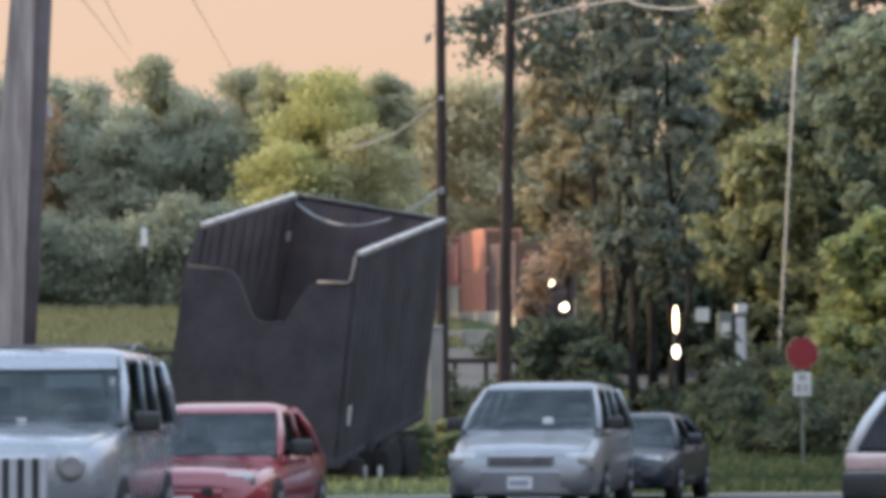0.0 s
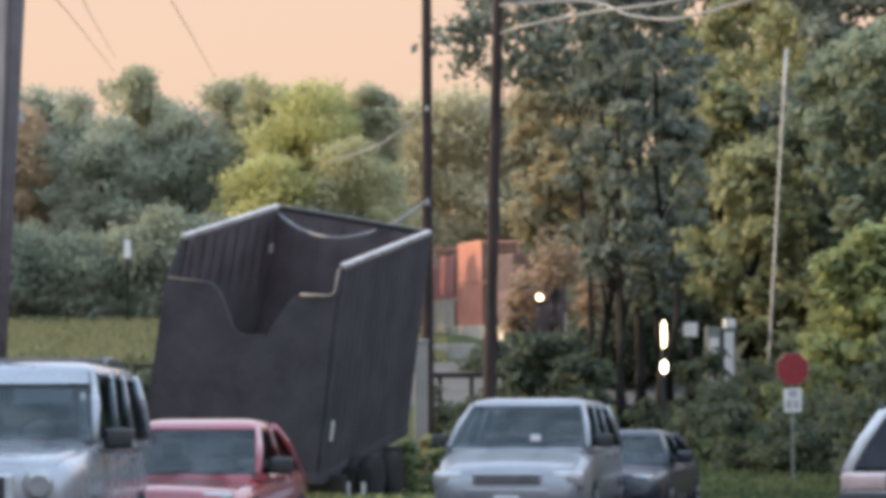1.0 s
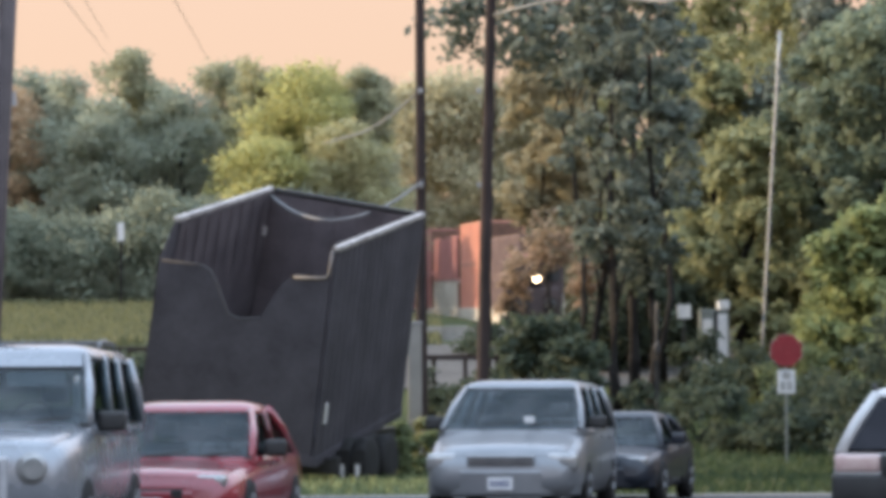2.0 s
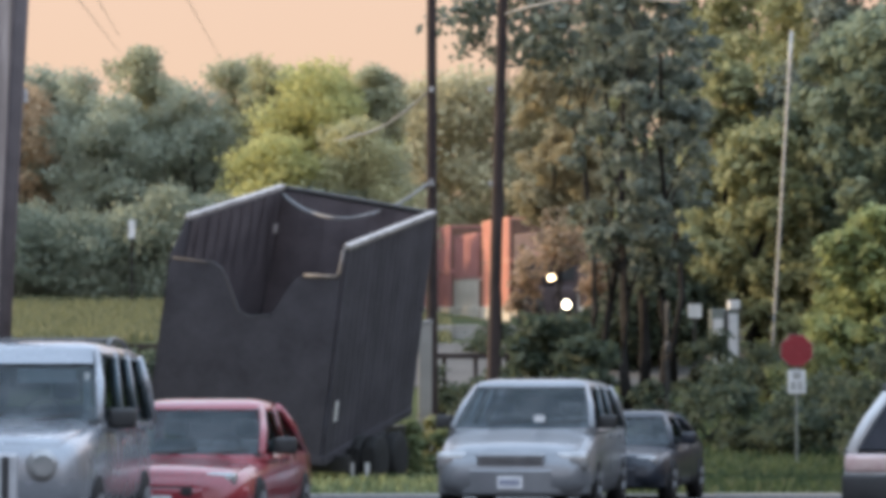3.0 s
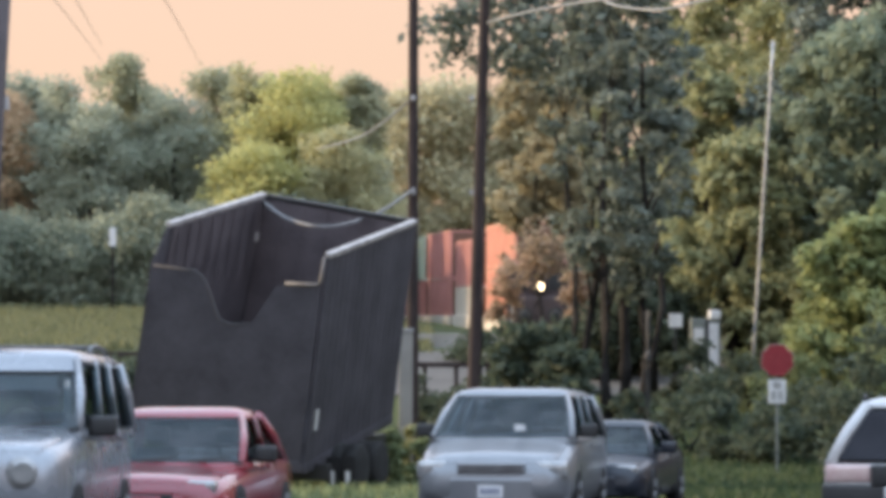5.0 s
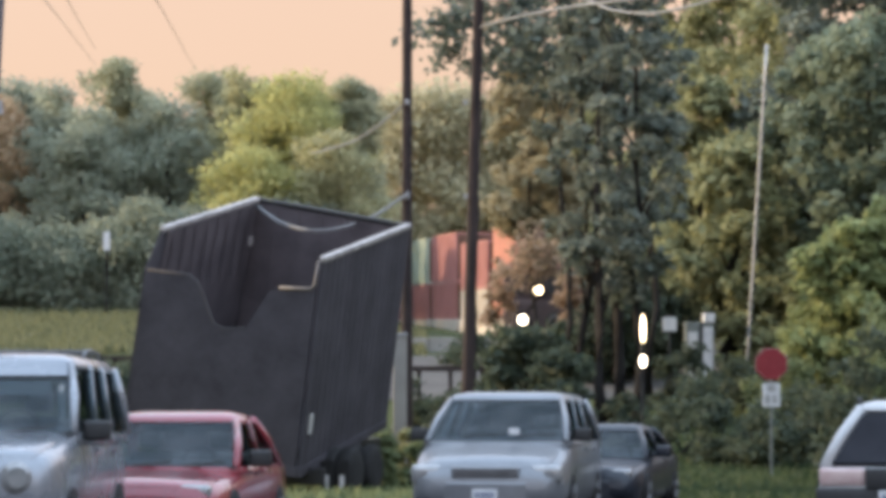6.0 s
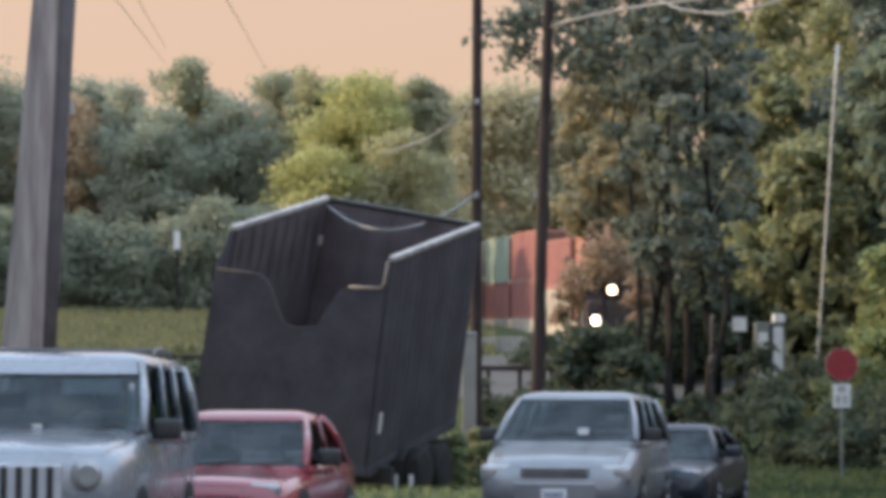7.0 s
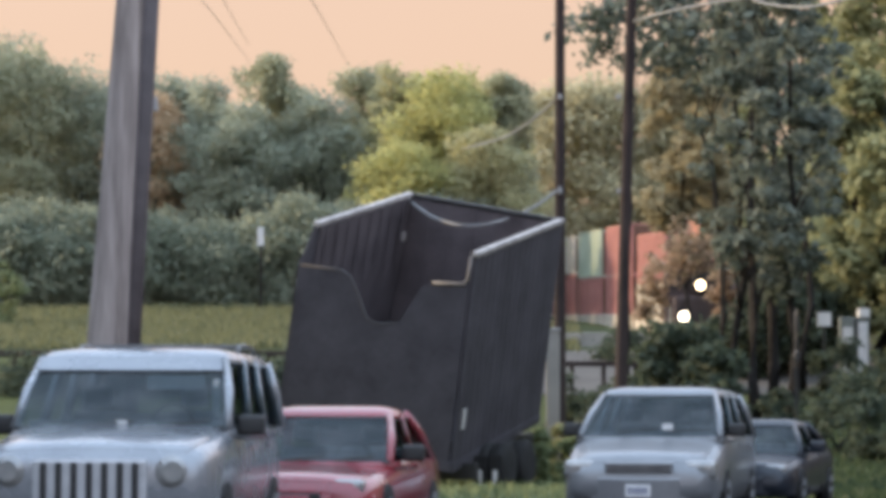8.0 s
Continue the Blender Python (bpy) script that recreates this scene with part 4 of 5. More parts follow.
    # white hatchback seen from behind
    hatch = dict(body=[(-2.0, 0.34, 0.55, 0.66, 0.0), (-1.95, 0.26, 0.64, 0.78, 0.02), (-1.7, 0.22, 0.70, 0.83, 0.03), (-1.2, 0.2, 0.75, 0.86, 0.03), (-0.8, 0.2, 0.77, 0.87, 0.03), (0.2, 0.2, 0.76, 0.87, 0), (1.4, 0.22, 0.73, 0.87, 0), (1.75, 0.26, 0.70, 0.85, 0), (1.86, 0.34, 0.64, 0.80, 0)],
                 belt=(-1.0, 1.76, 0.83, 0.73), roof=(-0.3, 1.22, 0.40, 1.53), rear_pillar=0.075, side=[(0.04, 0.36), (0.40, 0.68), (0.72, 0.95)], mirror=(0.66, -0.62, 0.82), wheels=(-1.3, 1.25), wheel_r=0.31,
                 rear_glass="dark_glass", lamp=(0.30, 0.85, 0.52, 0.74, 1.58), lamp_mat="tail", lamp_label="pinkish red tail light", bumper=(0.2, 0.49, "trim_black"), plate_z=0.32)
    c = car(on_lot(5.78, 36.4, 0) @ Matrix.Rotation(radians(170), 4, "Z"), hatch, "white_paint", "white hatchback with black bumper seen from behind", "car")
    part("rear_cladding", box(bmesh.new(), (-0.885, 1.3, 0.18), (0.885, 1.91, 0.505), 0.05), M["trim_black"], c, "black plastic lower body", True)
    part("tailgate_panel", box(bmesh.new(), (-0.31, 1.78, 0.49), (0.31, 1.925, 0.735), 0.02), M["trim_black"], c, "black panel between the tail lights", True)
    for s in (1, -1):
        bm = bmesh.new()
        tube(bm, [(s * 0.4, 0.0, 1.5), (s * 0.4, 0.12, 1.56), (s * 0.4, 0.9, 1.56), (s * 0.4, 1.05, 1.5)], 0.02, 6)
        part("roof_rail", bm, M["trim_black"], c, "", True)


build_cars()


# ---- trailer running gear ----
def build_running_gear():
    t = bpy.data.objects["tipper_trailer"]
    inv = t.matrix_basis.inverted()
    turn = Matrix.Translation((-2.45, 56.2, 0.0)) @ Matrix.Rotation(radians(-16.84), 4, "Z")
    g = ground_z(-2.0, 56.5)

    def put(name, bm, mat, label="", smooth=False, parent=None):
        bm.transform(inv @ turn)
        return part(name, bm, M[mat], parent or t, label, smooth)

    for x in (-0.62, 0.62):
        put("chassis_rail", box(bmesh.new(), (x - 0.07, -1.5, g + 0.78), (x + 0.07, 3.2, g + 1.0), 0.02), "black_paint")
    put("rear_crossbeam", box(bmesh.new(), (-1.1, -1.6, g + 0.30), (1.1, -1.42, g + 0.62), 0.03), "black_paint")
    for y in (-0.35, 0.85):
        put("axle", rod(bmesh.new(), (-1.25, y, g + 0.48), (1.25, y, g + 0.48), 0.07), "black_paint")
        for x in (-1.22, -0.92, 0.92, 1.22):
            bm = bmesh.new()
            w, r = 0.25, 0.48
            prof = [(-w / 2, r * 0.6), (-w / 2, r * 0.93), (-w * 0.36, r), (w * 0.36, r), (w / 2, r * 0.93), (w / 2, r * 0.6)]
            loft(bm, [[(x + a, y + b * math.cos(k * math.tau / 24), g + r + b * math.sin(k * math.tau / 24)) for k in range(24)] for a, b in prof])
            wh = put("wheel", bm, "rubber", "black rubber tyre", True)
            bm = bmesh.new()
            s = 1 if x > 0 else -1
            rod(bm, (x - s * 0.1, y, g + r), (x + s * 0.135, y, g + r), r * 0.58, r * 0.5, 18)
            put("rim", bm, "rubber", "dirty black steel rim", False, wh)
    for x, h in ((-0.6, 1.15), (0.6, 0.62)):
        put("support_ram", rod(bmesh.new(), (x, 1.2, g + 0.95), (x, 1.6, g + 0.95 + h), 0.09, 0.06), "black_paint")
    for x in (0.98, 1.28):
        put("mud_flap", box(bmesh.new(), (x - 0.13, -0.98, g + 0.1), (x + 0.13, -0.96, g + 0.72), 0.005), "rubber")
        put("flap_weight", box(bmesh.new(), (x - 0.05, -1.0, g + 0.12), (x + 0.03, -0.985, g + 0.46), 0.004), "sign_white", "pale worn strip")
    # details in the body's own space
    W, L, H = 3.18, 4.88, 3.88
    # lining panels added, their brownish colour raised to brighten the dark inside
    for quad, out in (([(-W - 0.25, 0.1, 0.1), (-W - 0.25, L - 0.06, 0.1), (-W + 0.045, L - 0.06, H - 0.05), (-W + 0.045, 0.25, H - 0.05)], (1, 0, 0)),
                      ([(-W - 0.2, L - 0.05, 0.1), (-0.05, L - 0.05, 0.1), (-0.05, L - 0.05, H - 0.05), (-W + 0.04, L - 0.05, H - 0.05)], (0, 1, 0)),
                      ([(-0.045, 0.1, 0.1), (-0.045, L - 0.06, 0.1), (-0.045, L - 0.06, H - 0.05), (-0.045, 0.1, H - 0.05)], (1, 0, 0))):
        part("inner_liner", slab(bmesh.new(), quad, out, 0.012), M["liner"], t, "dull brownish lining added to brighten the inside")
    part("reflector", box(bmesh.new(), (0.035, 0.20, 0.62), (0.06, 0.32, 1.0), 0.01), M["sign_white"], t, "pale worn reflector strip")
    for k in range(15):
        y = 0.25 + k * 0.31
        part("side_post", box(bmesh.new(), (0.03, y, 0.06), (0.037, y + 0.05, H - 0.04), 0.008), M["box_steel"], t)
    for k in range(6):
        x = -W + 0.4 + k * 0.47
        part("inner_rib", box(bmesh.new(), (x, L - 0.075, 0.06), (x + 0.06, L - 0.05, H - 0.05), 0.008), M["liner"], t)
    for k in range(8):
        y = 0.5 + k * 0.55
        part("inner_rib", box(bmesh.new(), (-W + 0.046, y, H - 1.4), (-W + 0.06, y + 0.06, H - 0.06), 0.005), M["liner"], t)
    part("sill", box(bmesh.new(), (-0.03, -0.02, -0.16), (0.05, L, 0.02), 0.01), M["box_steel"], t)
    part("sill", box(bmesh.new(), (-W, -0.05, -0.16), (-0.02, 0.05, 0.02), 0.01), M["box_steel"], t)
    edge = [(-W - 0.16, H - 0.74), (-2.55, H - 0.70), (-2.36, H - 0.78), (-2.2, H - 1.02), (-1.95, H - 1.5), (-1.75, H - 1.57), (-1.32, H - 1.48)]
    part("torn_edge", tube(bmesh.new(), [(x, -0.02, z) for x, z in edge], 0.022, 6), M["box_edge"], t, "dull bent torn edge", True)
    edge = [(-0.06, H - 0.02), (-0.08, H - 0.45), (-0.16, H - 0.55), (-0.75, H - 0.62)]
    part("torn_edge", tube(bmesh.new(), [(x, -0.03, z) for x, z in edge], 0.032, 6), M["box_edge_pale"], t, "greyish bent torn edge", True)
    part("latch", box(bmesh.new(), (-W + 0.05, L - 0.42, H - 0.85), (-W + 0.1, L - 0.30, H - 0.68), 0.01), M["box_trim"], t)


build_running_gear()


# ---- signs and street furniture ----
def text_part(name, body, size, mat, parent, m, label=""):
    cu = bpy.data.curves.new(name, "FONT")
    cu.body, cu.size, cu.align_x, cu.align_y, cu.extrude = body, size, "CENTER", "CENTER", 0.002
    tmp = bpy.data.objects.new(name, cu)
    scene.collection.objects.link(tmp)
    bpy.context.view_layer.update()
    me = bpy.data.meshes.new_from_object(tmp.evaluated_get(bpy.context.evaluated_depsgraph_get()))
    bpy.data.objects.remove(tmp)
    me.materials.clear()
    me.materials.append(M[mat])
    ob = new(name, me)
    ob.parent = parent
    ob.matrix_basis = m
    return tagged(ob, label) if label else ob


def build_signs():
    X, Y, Z = px(1398, 637, 64)
    g = ground_z(X, Y)
    t = thing("stop_sign", Matrix.Translation((X, Y, g)) @ Matrix.Rotation(radians(-3), 4, "Z"), "red octagonal stop sign on a galvanised post", "road sign")
    bm = box(bmesh.new(), (-0.03, 0.02, -0.2), (0.03, 0.06, Z - g + 0.3), 0.008)
    part("post", bm, M["post_metal"], t, "grey metal post")
    h = Z - g
    octo = [(0.37 * math.cos(radians(22.5 + 45 * k)), 0.37 * math.sin(radians(22.5 + 45 * k))) for k in range(8)]
    part("sign_plate", slab(bmesh.new(), [(a, 0, h + b) for a, b in octo], (0, -1, 0), 0.02), M["sign_white"], t)
    part("sign_face", slab(bmesh.new(), [(a * 0.985, -0.013, h + b * 0.985) for a, b in octo], (0, -1, 0), 0.006), M["stop_red"], t, "faded red face")
    text_part("lettering", "STOP", 0.26, "stop_faded", t, Matrix.Translation((0, -0.018, h)) @ Matrix.Rotation(radians(90), 4, "X"), "worn lettering")
    part("small_plate", box(bmesh.new(), (-0.19, -0.01, h - 0.93), (0.19, 0.012, h - 0.42), 0.008), M["plate"], t, "small white plate under the stop sign")
    bm = bmesh.new()
    box(bm, (-0.08, -0.018, h - 0.60), (0.08, -0.011, h - 0.46))
    box(bm, (-0.13, -0.018, h - 0.85), (-0.03, -0.011, h - 0.67))
    box(bm, (0.02, -0.018, h - 0.85), (0.12, -0.011, h - 0.67))
    part("marking", bm, M["galvanised"], t, "dull illegible marks")
    # pale boxes past the trailer and between the trunks
    X, Y, Z = px(741, 588, 61.4)
    g = ground_z(X, Y)
    t = thing("utility_cabinet", Matrix.Translation((X, Y, g)), "narrow pale grey utility pedestal beside the pole", "utility box")
    part("housing", box(bmesh.new(), (-0.14, -0.1, -0.1), (0.14, 0.1, Z - g), 0.03), M["concrete"], t)
    part("cap", box(bmesh.new(), (-0.16, -0.12, Z - g), (0.16, 0.12, Z - g + 0.06), 0.02), M["galvanised"], t)
    X, Y, Z = px(1270, 560, 87)
    g = ground_z(X, Y)
    t = thing("utility_cabinet", Matrix.Translation((X, Y, g)), "grey metal cabinet with white doors standing between the trunks", "utility box")
    part("housing", box(bmesh.new(), (-0.42, -0.25, 0.0), (0.42, 0.25, Z - g - 0.06), 0.03), M["post_metal"], t)
    part("cap", box(bmesh.new(), (0.12, -0.29, Z - g - 0.06), (0.44, 0.29, Z - g + 0.2), 0.02), M["sign_white"], t)
    part("door", box(bmesh.new(), (-0.34, -0.27, 0.1), (-0.06, -0.245, Z - g - 0.35), 0.01), M["sign_white"], t)
    part("door", box(bmesh.new(), (0.1, -0.27, 0.1), (0.38, -0.245, Z - g - 0.2), 0.01), M["plate"], t)
    part("door_gap", box(bmesh.new(), (-0.01, -0.262, 0.05), (0.09, -0.248, Z - g - 0.1)), M["trim_black"], t)
    X, Y, Z = px(1218, 567, 86)
    g = ground_z(X, Y)
    t = thing("notice_board", Matrix.Translation((X, Y, g)), "small white board on a thin post", "sign")
    part("board", box(bmesh.new(), (-0.2, -0.02, Z - g - 0.2), (0.2, 0.02, Z - g + 0.2), 0.01), M["sign_white"], t)
    part("post", box(bmesh.new(), (-0.03, 0.02, -0.1), (0.03, 0.07, Z - g + 0.1), 0.005), M["trim_black"], t)
    X, Y, Z = px(222, 405, 136.5)
    g = ground_z(X, Y)
    t = thing("marker_post", Matrix.Translation((X, Y, g)), "thin dark post with a pale marker in front of the wood", "post")
    part("post", box(bmesh.new(), (-0.05, -0.05, -0.1), (0.05, 0.05, Z - g - 0.1), 0.01), M["bark"], t)
    part("marker", box(bmesh.new(), (-0.15, -0.09, Z - g - 0.85), (0.15, -0.05, Z - g), 0.015), M["plate"], t, "pale upright marker plate")
    # guard rail below the field
    x0, x1, d = -22.0, -1.6, 92.0
    t = thing("guard_rail", Matrix.Translation((0, d, 0)), "dark weathered guard rail below the field", "guard rail")
    zz = px(0, 627, d)[2]
    bm = bmesh.new()
    for dz in (0.0, -0.11):
        tube(bm, [(x, 0, zz + dz) for x in np.linspace(x0, x1, 12)], 0.05, 8)
    part("beam", bm, M["old_wood"], t, "", True)
    x2, x3, d2 = px(762, 0, 84)[0], px(1010, 0, 84)[0], 84.0
    low = thing("guard_rail", Matrix.Translation((0, d2, 0)), "dark wooden rail fence along the gravel road", "guard rail")
    zl = px(0, 645, d2)[2]
    part("beam", box(bmesh.new(), (x2, -0.04, zl - 0.09), (x3, 0.04, zl + 0.06), 0.015), M["old_wood"], low)
    for k in range(5):
        x = x2 + 0.2 + k * (x3 - x2 - 0.4) / 4
        part("post", box(bmesh.new(), (x - 0.06, 0.04, ground_z(x, d2) - 0.2), (x + 0.06, 0.14, zl + 0.04), 0.01), M["old_wood"], low)
    for k in range(11):
        x = x0 + 0.4 + k * 2.0
        part("post", box(bmesh.new(), (x - 0.06, 0.06, ground_z(x, d) - 0.2), (x + 0.06, 0.16, zz + 0.05), 0.01), M["old_wood"], t)


build_signs()


# ---- railway ----
RAIL_Z = 2.4
LINE_TURN = 8.7
LINE_WAY = Vector((math.sin(radians(LINE_TURN)), -math.cos(radians(LINE_TURN)), 0))


def build_railway():
    def strip(name, a, b, top, label, mat, half=2.0):
        a, b = Vector(a), Vector(b)
        n = (b - a).cross(Vector((0, 0, 1))).normalized()
        rings = []
        for k in range(25):
            p = a.lerp(b, k / 24)
            rings.append([p + n * w + Vector((0, 0, z)) for w, z in ((-half - 2.2, -3.0), (-half, top), (half, top), (half + 2.2, -3.0))])
        tagged(part(name, loft(bmesh.new(), [[tuple(q) for q in r] for r in rings]), M[mat]), label, "embankment", kind="structure")

    strip("embankment", (5.36, 113, 1.40), (4.45, 182, 2.13), 0.0, "stony ballast embankment of the near track", "ballast", 2.2)
    o = Vector((3.1, 190, RAIL_Z - 0.25))
    strip("embankment", o - LINE_WAY * 150, o + LINE_WAY * 70, 0.0, "stony ballast embankment of the freight track", "ballast", 1.9)
    wall = tagged(part("retaining_wall", box(bmesh.new(), (-3.15, 111.06, 1.5), (11.0, 111.44, 2.95)), M["concrete"]), "low pale concrete block wall below the tracks", "wall", kind="structure")
    block = None
    for k in range(28):
        if block is None:
            block = part("block", box(bmesh.new(), (-0.49, -0.25, -0.345), (0.49, 0.25, 0.345), 0.03), M["concrete"], wall)
            ob = block
        else:
            ob = new("block", block.data)
            ob.parent = wall
        row = k // 14
        ob.matrix_basis = Matrix.Translation((-2.7 + (k % 14) * 1.02 + 0.3 * row, 111.25, 1.95 + 0.7 * row + 0.015 * (k % 2)))
    # rails under the locomotive and the wagons
    for start, end, z0, z1 in ((Vector((5.36, 113, 0)), Vector((4.45, 182, 0)), 1.61, 2.354), (o - LINE_WAY * 150, o + LINE_WAY * 70, RAIL_Z, RAIL_Z)):
        side = (end - start).cross(Vector((0, 0, 1))).normalized() * 0.75
        for sgn in (-1, 1):
            a, b = start + side * sgn, end + side * sgn
            a.z, b.z = z0 - 0.12, z1 - 0.12
            ring = [[p + side.normalized() * w + Vector((0, 0, h)) for w, h in ((-0.07, -0.14), (0.07, -0.14), (0.035, 0.11), (-0.035, 0.11))] for p in (a, b)]
            tagged(part("rail", loft(bmesh.new(), ring), M["rust"]), "rusty steel rail on the ballast", "rail", kind="structure")


def build_road():
    xs, ys = np.linspace(-2.5, 9.6, 17), np.linspace(86, 106, 11)
    n = len(xs)
    v = [(x, y, ground_z(x, y) + 0.04) for y in ys for x in xs]
    faces = [(j * n + i, j * n + i + 1, (j + 1) * n + i + 1, (j + 1) * n + i) for j in range(len(ys) - 1) for i in range(n - 1)]
    tagged(link_mesh("road", v, faces, M["gravel"], smooth=True), "pale worn gravel road below the tracks", "road", kind="structure")


build_road()


def freight_wagon(m, length, lower, upper, seat, top, label):
    """Well wagon with two stacked containers, front towards -y."""
    w = thing("freight_wagon", m, label, "train wagon", "freight train")
    part("frame", box(bmesh.new(), (-1.3, -0.5, 0.35), (1.3, length + 0.5, 1.35), 0.04), M["cont_cream"], w, "pale side sill")
    for y in (0.6, length - 0.6):
        for s in (-1, 1):
            for dy in (-0.85, 0.85):
                part("wheel", rod(bmesh.new(), (s * 0.68, y + dy, 0.42), (s * 0.82, y + dy, 0.42), 0.42, None, 20), M["rust"], w)
    for z0, h, mat in ((1.2, seat - 1.25, lower), (seat, top - seat, upper)):
        c = part("container", box(bmesh.new(), (-1.2, 0.05, z0 + 0.04), (1.2, length - 0.05, z0 + h - 0.04)), M[mat], w)
        # dark end panel: shade between the wagons put into its colour
        part("shaded_end", box(bmesh.new(), (-1.12, -0.02, z0 + 0.13), (1.12, 0.008, z0 + h - 0.13), 0.01), M["rust"], c, "end panel darkened for the shaded front face")
        n = int(length / 0.55)
        bm = bmesh.new()
        for k in range(n):
            y = 0.3 + k * (length - 0.5) / n
            for s in (-1, 1):
                box(bm, (s * 1.2, y, z0 + 0.15), (s * 1.24, y + 0.26, z0 + h - 0.15))
        for k in range(5):
            box(bm, (-1.05 + k * 0.43, 0.01, z0 + 0.15), (-0.83 + k * 0.43, 0.05, z0 + h - 0.15))
        part("corrugation", bm, M[mat], c)
        bm = bmesh.new()
        for x in (-1.24, 1.14):
            for y in (0.0, length - 0.1):
                box(bm, (x, y, z0), (x + 0.1, y + 0.1, z0 + h))
        for z in (z0, z0 + h - 0.12):
            box(bm, (-1.14, 0.0, z), (1.14, 0.08, z + 0.12))
            for x in (-1.24, 1.14):
                box(bm, (x, 0.1, z), (x + 0.1, length - 0.1, z + 0.12))
        part("container_frame", bm, M[mat], c)
    return w


def locomotive(m, label, orange="cont_orange", lamps=True):
    """Locomotive with its cab front towards -y."""
    t = thing("locomotive", m, label, "locomotive")
    part("frame", box(bmesh.new(), (-1.45, 0.0, 0.75), (1.45, 13.0, 1.35), 0.05), M["trim_black"], t)
    part("hood", box(bmesh.new(), (-0.95, 3.6, 1.35), (0.95, 12.6, 4.0), 0.12), M[orange], t)
    part("nose", box(bmesh.new(), (-1.1, 0.5, 1.35), (1.1, 1.8, 2.75), 0.15), M["loco_dark"], t, "dull maroon low nose")
    part("cab", box(bmesh.new(), (-1.45, 1.6, 1.35), (1.45, 3.7, 4.25), 0.14), M["loco_dark"], t, "dull maroon cab")
    part("roof", box(bmesh.new(), (-1.35, 1.5, 4.25), (1.35, 3.75, 4.45), 0.08), M["cont_red"], t)
    for x0, x1 in ((-1.2, -0.5), (-0.35, 0.35), (0.5, 1.2)):
        part("window", box(bmesh.new(), (x0, 1.57, 3.05), (x1, 1.62, 3.75), 0.02), M["trim_black"], t)
    part("pilot", slab(bmesh.new(), [(-1.35, -0.05, 0.2), (1.35, -0.05, 0.2), (1.35, -0.05, 1.0), (-1.35, -0.05, 1.0)], (0, -1, 0), 0.12), M["trim_black"], t)
    for s in (-1, 1):
        # black plate added to keep the turned lamp's light off the nose
        part("light_absorber", rod(bmesh.new(), (s * 0.72, 0.40, 1.868), (s * 0.72, 0.52, 1.868), 0.36, 0.36, 20), M["trim_black"], t, "black plate added to soak up the turned lamp's light")
        part("handrail", tube(bmesh.new(), [(s * 1.3, 0.0, 1.35), (s * 1.3, 0.0, 2.3), (s * 1.3, 1.5, 2.35)], 0.03, 6), M["cont_cream"], t)
        for y in (1.6, 3.4, 9.6, 11.4):
            part("wheel", rod(bmesh.new(), (s * 0.66, y, 0.5), (s * 0.82, y, 0.5), 0.5, None, 22), M["rust"], t)
    if lamps:
        hd = part("headlight", rod(bmesh.new(), (0, 0.42, 3.2), (0, 1.75, 3.2), 0.34, 0.34, 20), M["trim_black"], t, "round headlight housing")
        part("lens", rod(bmesh.new(), (0, 0.36, 3.2), (0, 0.42, 3.2), 0.16, 0.18, 20), M["lamp_head"], hd, "glowing warm headlight")
    return t


def turning_lamp(name, parent, at, r, mat="lamp_low", tall=1.0):
    """A lamp barrel that turns about its upright axis; its lens faces -y."""
    bm = bmesh.new()
    rod(bm, (0, -0.16, 0), (0, 0.22, 0), r * 1.15, r * 0.8, 16)
    bm.transform(Matrix.Diagonal((1, 1, tall, 1)))
    rod(bm, (0, 0, -r * tall * 1.3), (0, 0, -r * tall), 0.05, None, 8)
    b = part(name, bm, M["trim_black"], parent, "small lamp barrel that turns")
    b.matrix_basis = Matrix.Translation(at)
    bm = rod(bmesh.new(), (0, -0.20, 0), (0, -0.16, 0), r * 0.9, r, 16)
    bm.transform(Matrix.Diagonal((1, 1, tall, 1)))
    part("lens", bm, M[mat], b, "glowing pale lens")
    return b


build_railway()
LOCO = locomotive(pose(4.75, 155.7, 2.07), "dull maroon and orange locomotive with lit headlights")
DITCH_L = turning_lamp("ditch_light", LOCO, (-0.72, 0.2, 1.868), 0.2)
DITCH_R = turning_lamp("ditch_light", LOCO, (0.72, 0.2, 1.868), 0.2)
TRAIN = []


def build_train():
    yaw = Matrix.Rotation(radians(LINE_TURN), 4, "Z")
    back = 0.0
    n = 9.8
    loads = (("cont_maroon", "cont_maroon", 2.6, 5.0), ("cont_orange", "cont_orange", 3.55, 6.15), ("cont_cream", "cont_red", 2.6, 5.5), ("cont_red", "cont_red", 3.2, 6.3), ("cont_red", "cont_green", 3.2, 6.25), ("cont_red", "cont_cream", 3.55, 6.15), ("cont_cream", "cont_red", 3.0, 5.9))
    for lo, up, seat, top in loads:
        word = {"cont_red": "red", "cont_green": "pale green", "cont_cream": "cream", "cont_maroon": "dull maroon", "cont_orange": "orange"}
        w = freight_wagon(yaw.copy(), n, lo, up, seat + 0.6, top + 0.6, f"freight wagon with {word[up]} container stacked on {word[lo]} one")
        TRAIN.append((w, back))
        back += n + 1.9


build_train()


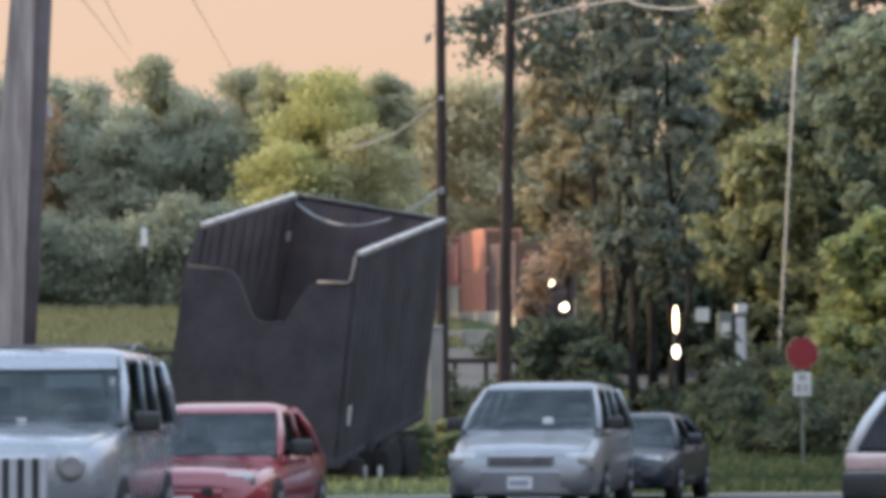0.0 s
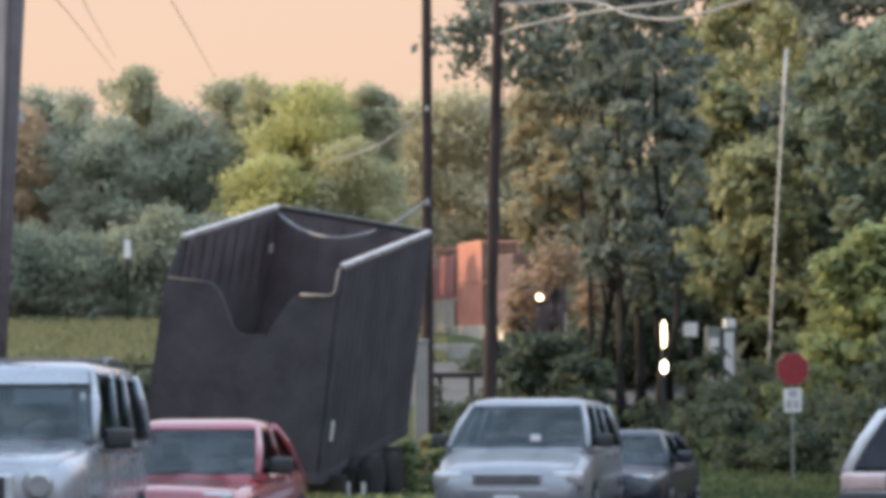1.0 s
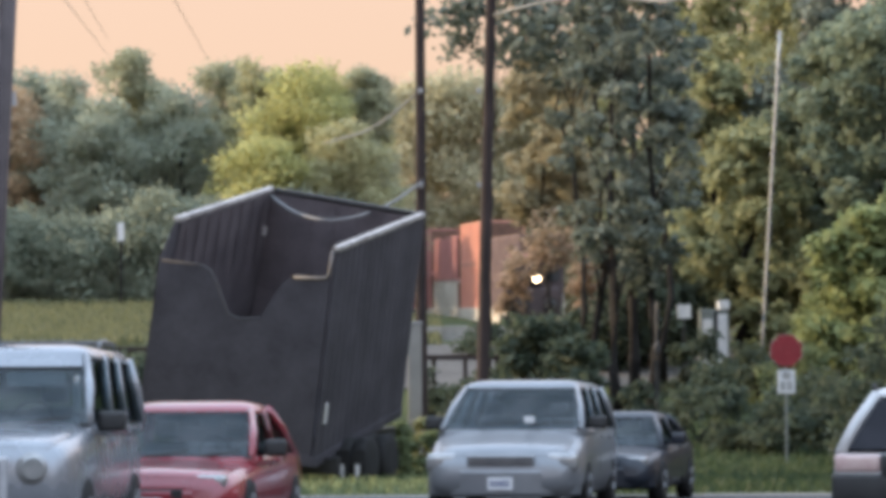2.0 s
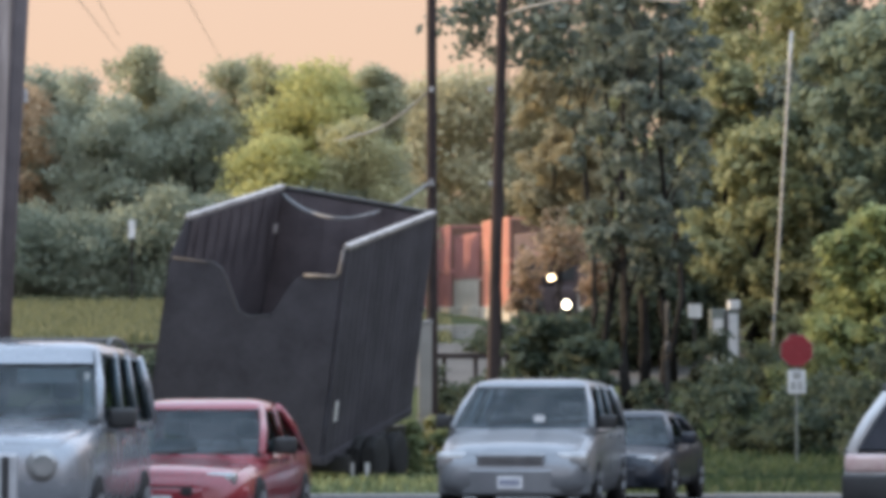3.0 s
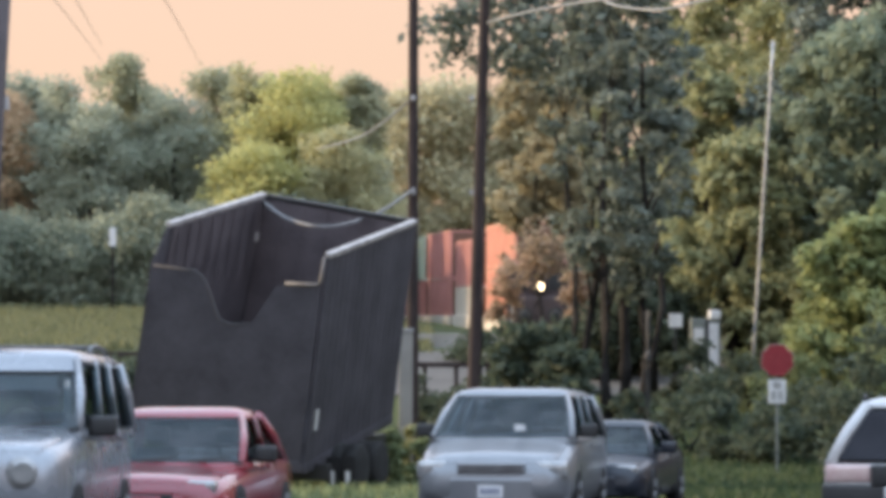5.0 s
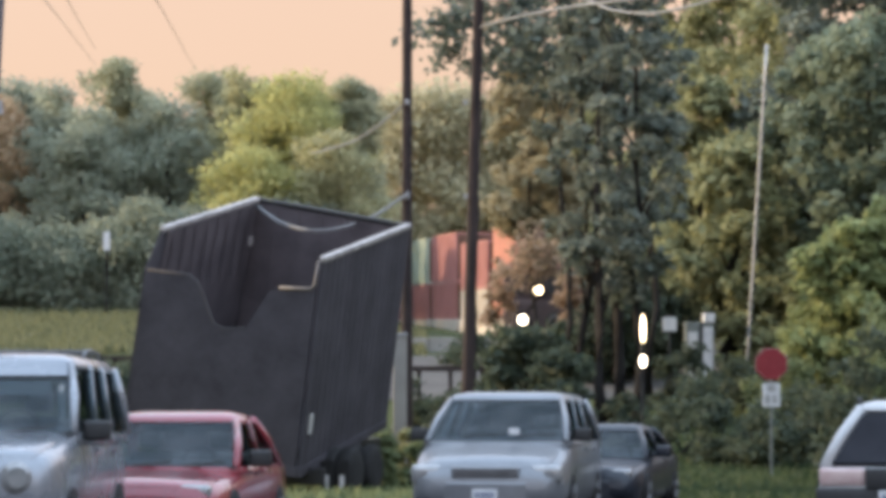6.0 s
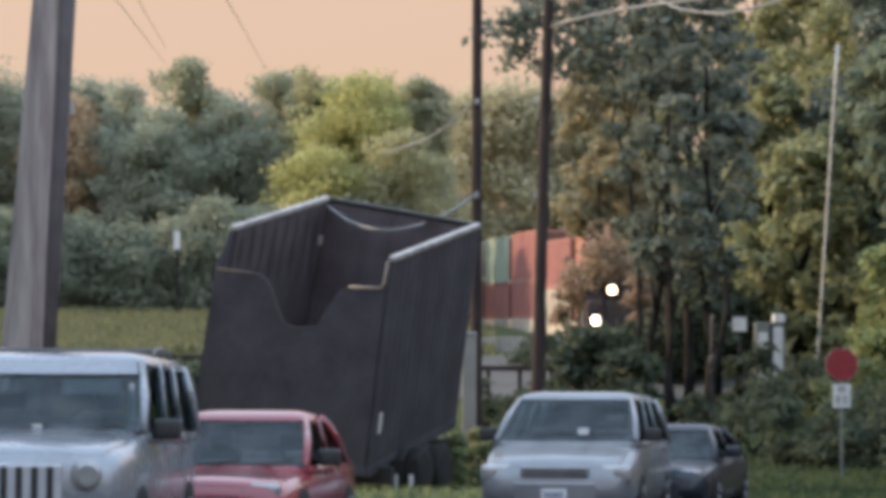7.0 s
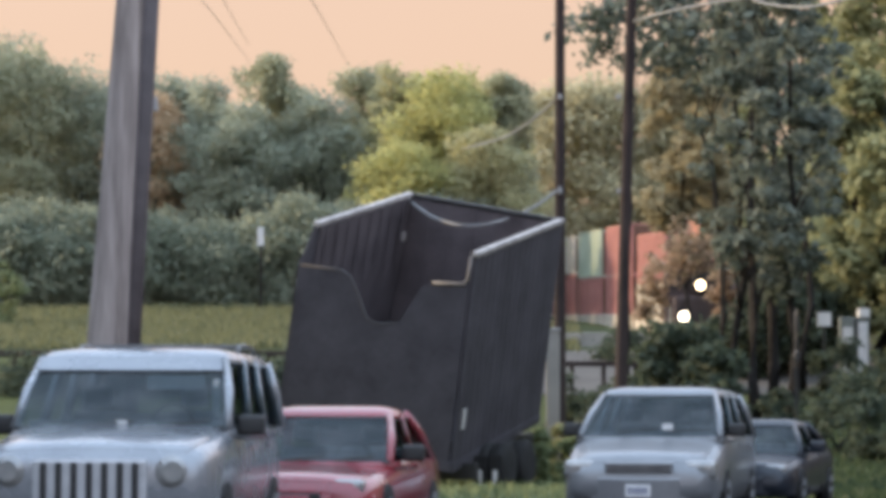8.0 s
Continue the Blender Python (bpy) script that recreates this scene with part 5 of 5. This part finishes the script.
# ---- undergrowth ----
def build_undergrowth():
    # brush below the field
    brush = [
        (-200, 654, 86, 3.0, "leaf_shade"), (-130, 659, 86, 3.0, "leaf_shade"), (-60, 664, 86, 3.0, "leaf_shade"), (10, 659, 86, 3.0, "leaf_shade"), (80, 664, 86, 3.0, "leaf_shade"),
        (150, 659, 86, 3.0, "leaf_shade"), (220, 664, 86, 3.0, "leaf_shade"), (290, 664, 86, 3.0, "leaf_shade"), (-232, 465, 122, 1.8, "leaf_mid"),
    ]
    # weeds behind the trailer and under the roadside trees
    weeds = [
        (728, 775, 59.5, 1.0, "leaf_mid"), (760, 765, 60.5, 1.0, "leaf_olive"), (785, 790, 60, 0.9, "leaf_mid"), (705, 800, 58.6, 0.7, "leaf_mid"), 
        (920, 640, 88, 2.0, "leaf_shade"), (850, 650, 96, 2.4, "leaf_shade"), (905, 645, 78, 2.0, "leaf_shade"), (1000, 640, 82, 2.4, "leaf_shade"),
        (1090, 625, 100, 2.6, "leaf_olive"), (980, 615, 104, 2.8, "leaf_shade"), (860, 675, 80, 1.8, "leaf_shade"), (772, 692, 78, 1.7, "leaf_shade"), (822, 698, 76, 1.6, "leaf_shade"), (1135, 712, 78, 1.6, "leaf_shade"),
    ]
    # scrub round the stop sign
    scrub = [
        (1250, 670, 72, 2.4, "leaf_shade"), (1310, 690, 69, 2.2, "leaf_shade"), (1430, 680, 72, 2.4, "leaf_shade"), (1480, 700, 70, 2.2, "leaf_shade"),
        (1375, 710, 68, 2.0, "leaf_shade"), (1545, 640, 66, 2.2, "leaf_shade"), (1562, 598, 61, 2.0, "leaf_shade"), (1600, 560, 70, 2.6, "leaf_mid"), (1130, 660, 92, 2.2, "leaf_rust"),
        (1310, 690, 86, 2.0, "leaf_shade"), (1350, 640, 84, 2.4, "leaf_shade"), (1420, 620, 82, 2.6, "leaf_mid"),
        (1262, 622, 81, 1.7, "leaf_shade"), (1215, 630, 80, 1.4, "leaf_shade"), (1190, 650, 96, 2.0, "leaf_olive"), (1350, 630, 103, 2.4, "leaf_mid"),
    ]
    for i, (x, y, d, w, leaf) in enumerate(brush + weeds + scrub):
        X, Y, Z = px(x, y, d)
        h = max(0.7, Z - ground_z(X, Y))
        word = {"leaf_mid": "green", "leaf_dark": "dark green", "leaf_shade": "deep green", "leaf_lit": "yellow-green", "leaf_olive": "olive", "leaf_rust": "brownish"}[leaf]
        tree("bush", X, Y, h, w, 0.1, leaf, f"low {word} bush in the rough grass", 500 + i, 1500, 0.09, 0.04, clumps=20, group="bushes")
    # small tree in front of the tracks
    for x, y, d, w, deep, n in ((975, 428, 101, 2.5, 0.75, 1500), (915, 470, 102, 1.4, 1.8, 1000), (1042, 470, 103, 1.2, 1.4, 700)):
        X, Y, Z = px(x, y, d)
        h = Z - ground_z(X, Y)
        tree("tree", X, Y, h, w, h - deep, "leaf_lamplit", "small tree with pinkish headlight glow painted on its leaves", 611 + x, n, 0.10, 0.05, clumps=34, group="blossom trees")
    rng = np.random.default_rng(7)

    def blades(name, n, xr, yr, h, mat, label, keep=None):
        x, y = rng.uniform(*xr, n), rng.uniform(*yr, n)
        if keep:
            ok = keep(x, y)
            x, y = x[ok], y[ok]
        n = len(x)
        z = np.array([ground_z(a, b) for a, b in zip(x, y)])
        hh = h * rng.uniform(0.4, 1.2, n)
        a = rng.uniform(0, math.tau, n)
        w = h * 0.16
        p = np.stack([x, y, z], 1)
        u = np.stack([np.cos(a), np.sin(a), np.zeros(n)], 1) * w
        tip = p + np.stack([rng.normal(size=n) * h * 0.3, rng.normal(size=n) * h * 0.3, hh], 1)
        mid = p * 0.45 + tip * 0.55 + np.stack([np.zeros(n), np.zeros(n), hh * 0.05], 1)
        q = np.stack([p - u * 0.6, mid - u, tip, mid + u], 1).reshape(-1, 3)
        tagged(leaf_mesh(name, q, M[mat]), label, "grass", kind="stuff")

    blades("grass", 9000, (-7, 2.4), (45.6, 74), 0.2, "leaf_mid", "rough green grass on the verge")
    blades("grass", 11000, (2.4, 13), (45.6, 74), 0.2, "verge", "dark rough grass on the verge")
    blades("grass", 24000, (-26, 0), (101, 141), 0.42, "field_grass", "tall pale olive grass on the field")


build_undergrowth()
X, Y, Z = px(1169, 575, 76)
SIGNAL = thing("signal_mast", Matrix.Translation((X, Y, ground_z(X, Y))), "slim dark signal mast with two lamps", "signal")
part("post", rod(bmesh.new(), (0, 0, -0.1), (0, 0, Z - ground_z(X, Y) + 0.3), 0.05), M["trim_black"], SIGNAL)
SIG_A = turning_lamp("signal_lamp", SIGNAL, (0, -0.2, Z - ground_z(X, Y)), 0.05, "lamp_head", 7.0)
SIG_B = turning_lamp("signal_lamp", SIGNAL, (0, -0.2, Z - ground_z(X, Y) - 0.83), 0.08, "lamp_low", 1.9)


# ---- movement ----
def lamp_rows(base, spans):
    """Poses of a lamp that faces forward within the spans and backward between them."""
    rows, last = [], None
    marks = []
    for a, b in spans:
        marks += [(a, 1), (b, 0)]
    on = 1 if marks and marks[0][0] <= 0 else 0
    rows.append((0.0, on))
    for t, v in marks:
        if t <= 0 or t >= 8:
            continue
        rows += [(t - 0.1, on), (t - 0.05, 0.5), (t, v)]
        on = v
    rows.append((8.0, on))
    out = []
    for i, (t, v) in enumerate(rows):
        out.append((t, Matrix.Translation(base) @ Matrix.Rotation(radians(180 * (1 - v)), 4, "Z")))
    return out


def motions():
    walk(LOCO, [(t, pose(5.2 - (y - 125.1) * 0.0131, y, 1.74 + (y - 125.1) * 0.01078, 0, 0, 0.75)) for t, y in ((0.0, 155.7), (2.7, 144.9), (5.4, 134.6), (8.0, 125.1))])
    walk(DITCH_R, lamp_rows((0.72, 0.2, 1.868), [(0.0, 0.75), (2.75, 3.85)]))
    walk(DITCH_L, lamp_rows((-0.72, 0.2, 1.868), [(1.1, 1.7), (5.7, 8.0)]))
    h = SIG_A.location.z
    walk(SIG_A, lamp_rows((0, -0.2, h), [(0.0, 1.8), (5.7, 6.35)]))
    walk(SIG_B, lamp_rows((0, -0.2, h - 0.83), [(0.0, 1.8), (5.7, 6.35)]))
    start = Vector((3.1, 190.0, RAIL_Z)) + LINE_WAY * 9.9
    yaw = Matrix.Rotation(radians(LINE_TURN), 4, "Z")
    for w, back in TRAIN:
        rows = []
        for t in (0.0, 4.0, 8.0):
            rows.append((t, Matrix.Translation(start + LINE_WAY * (4.33 * t - back)) @ yaw))
        walk(w, rows)


motions()
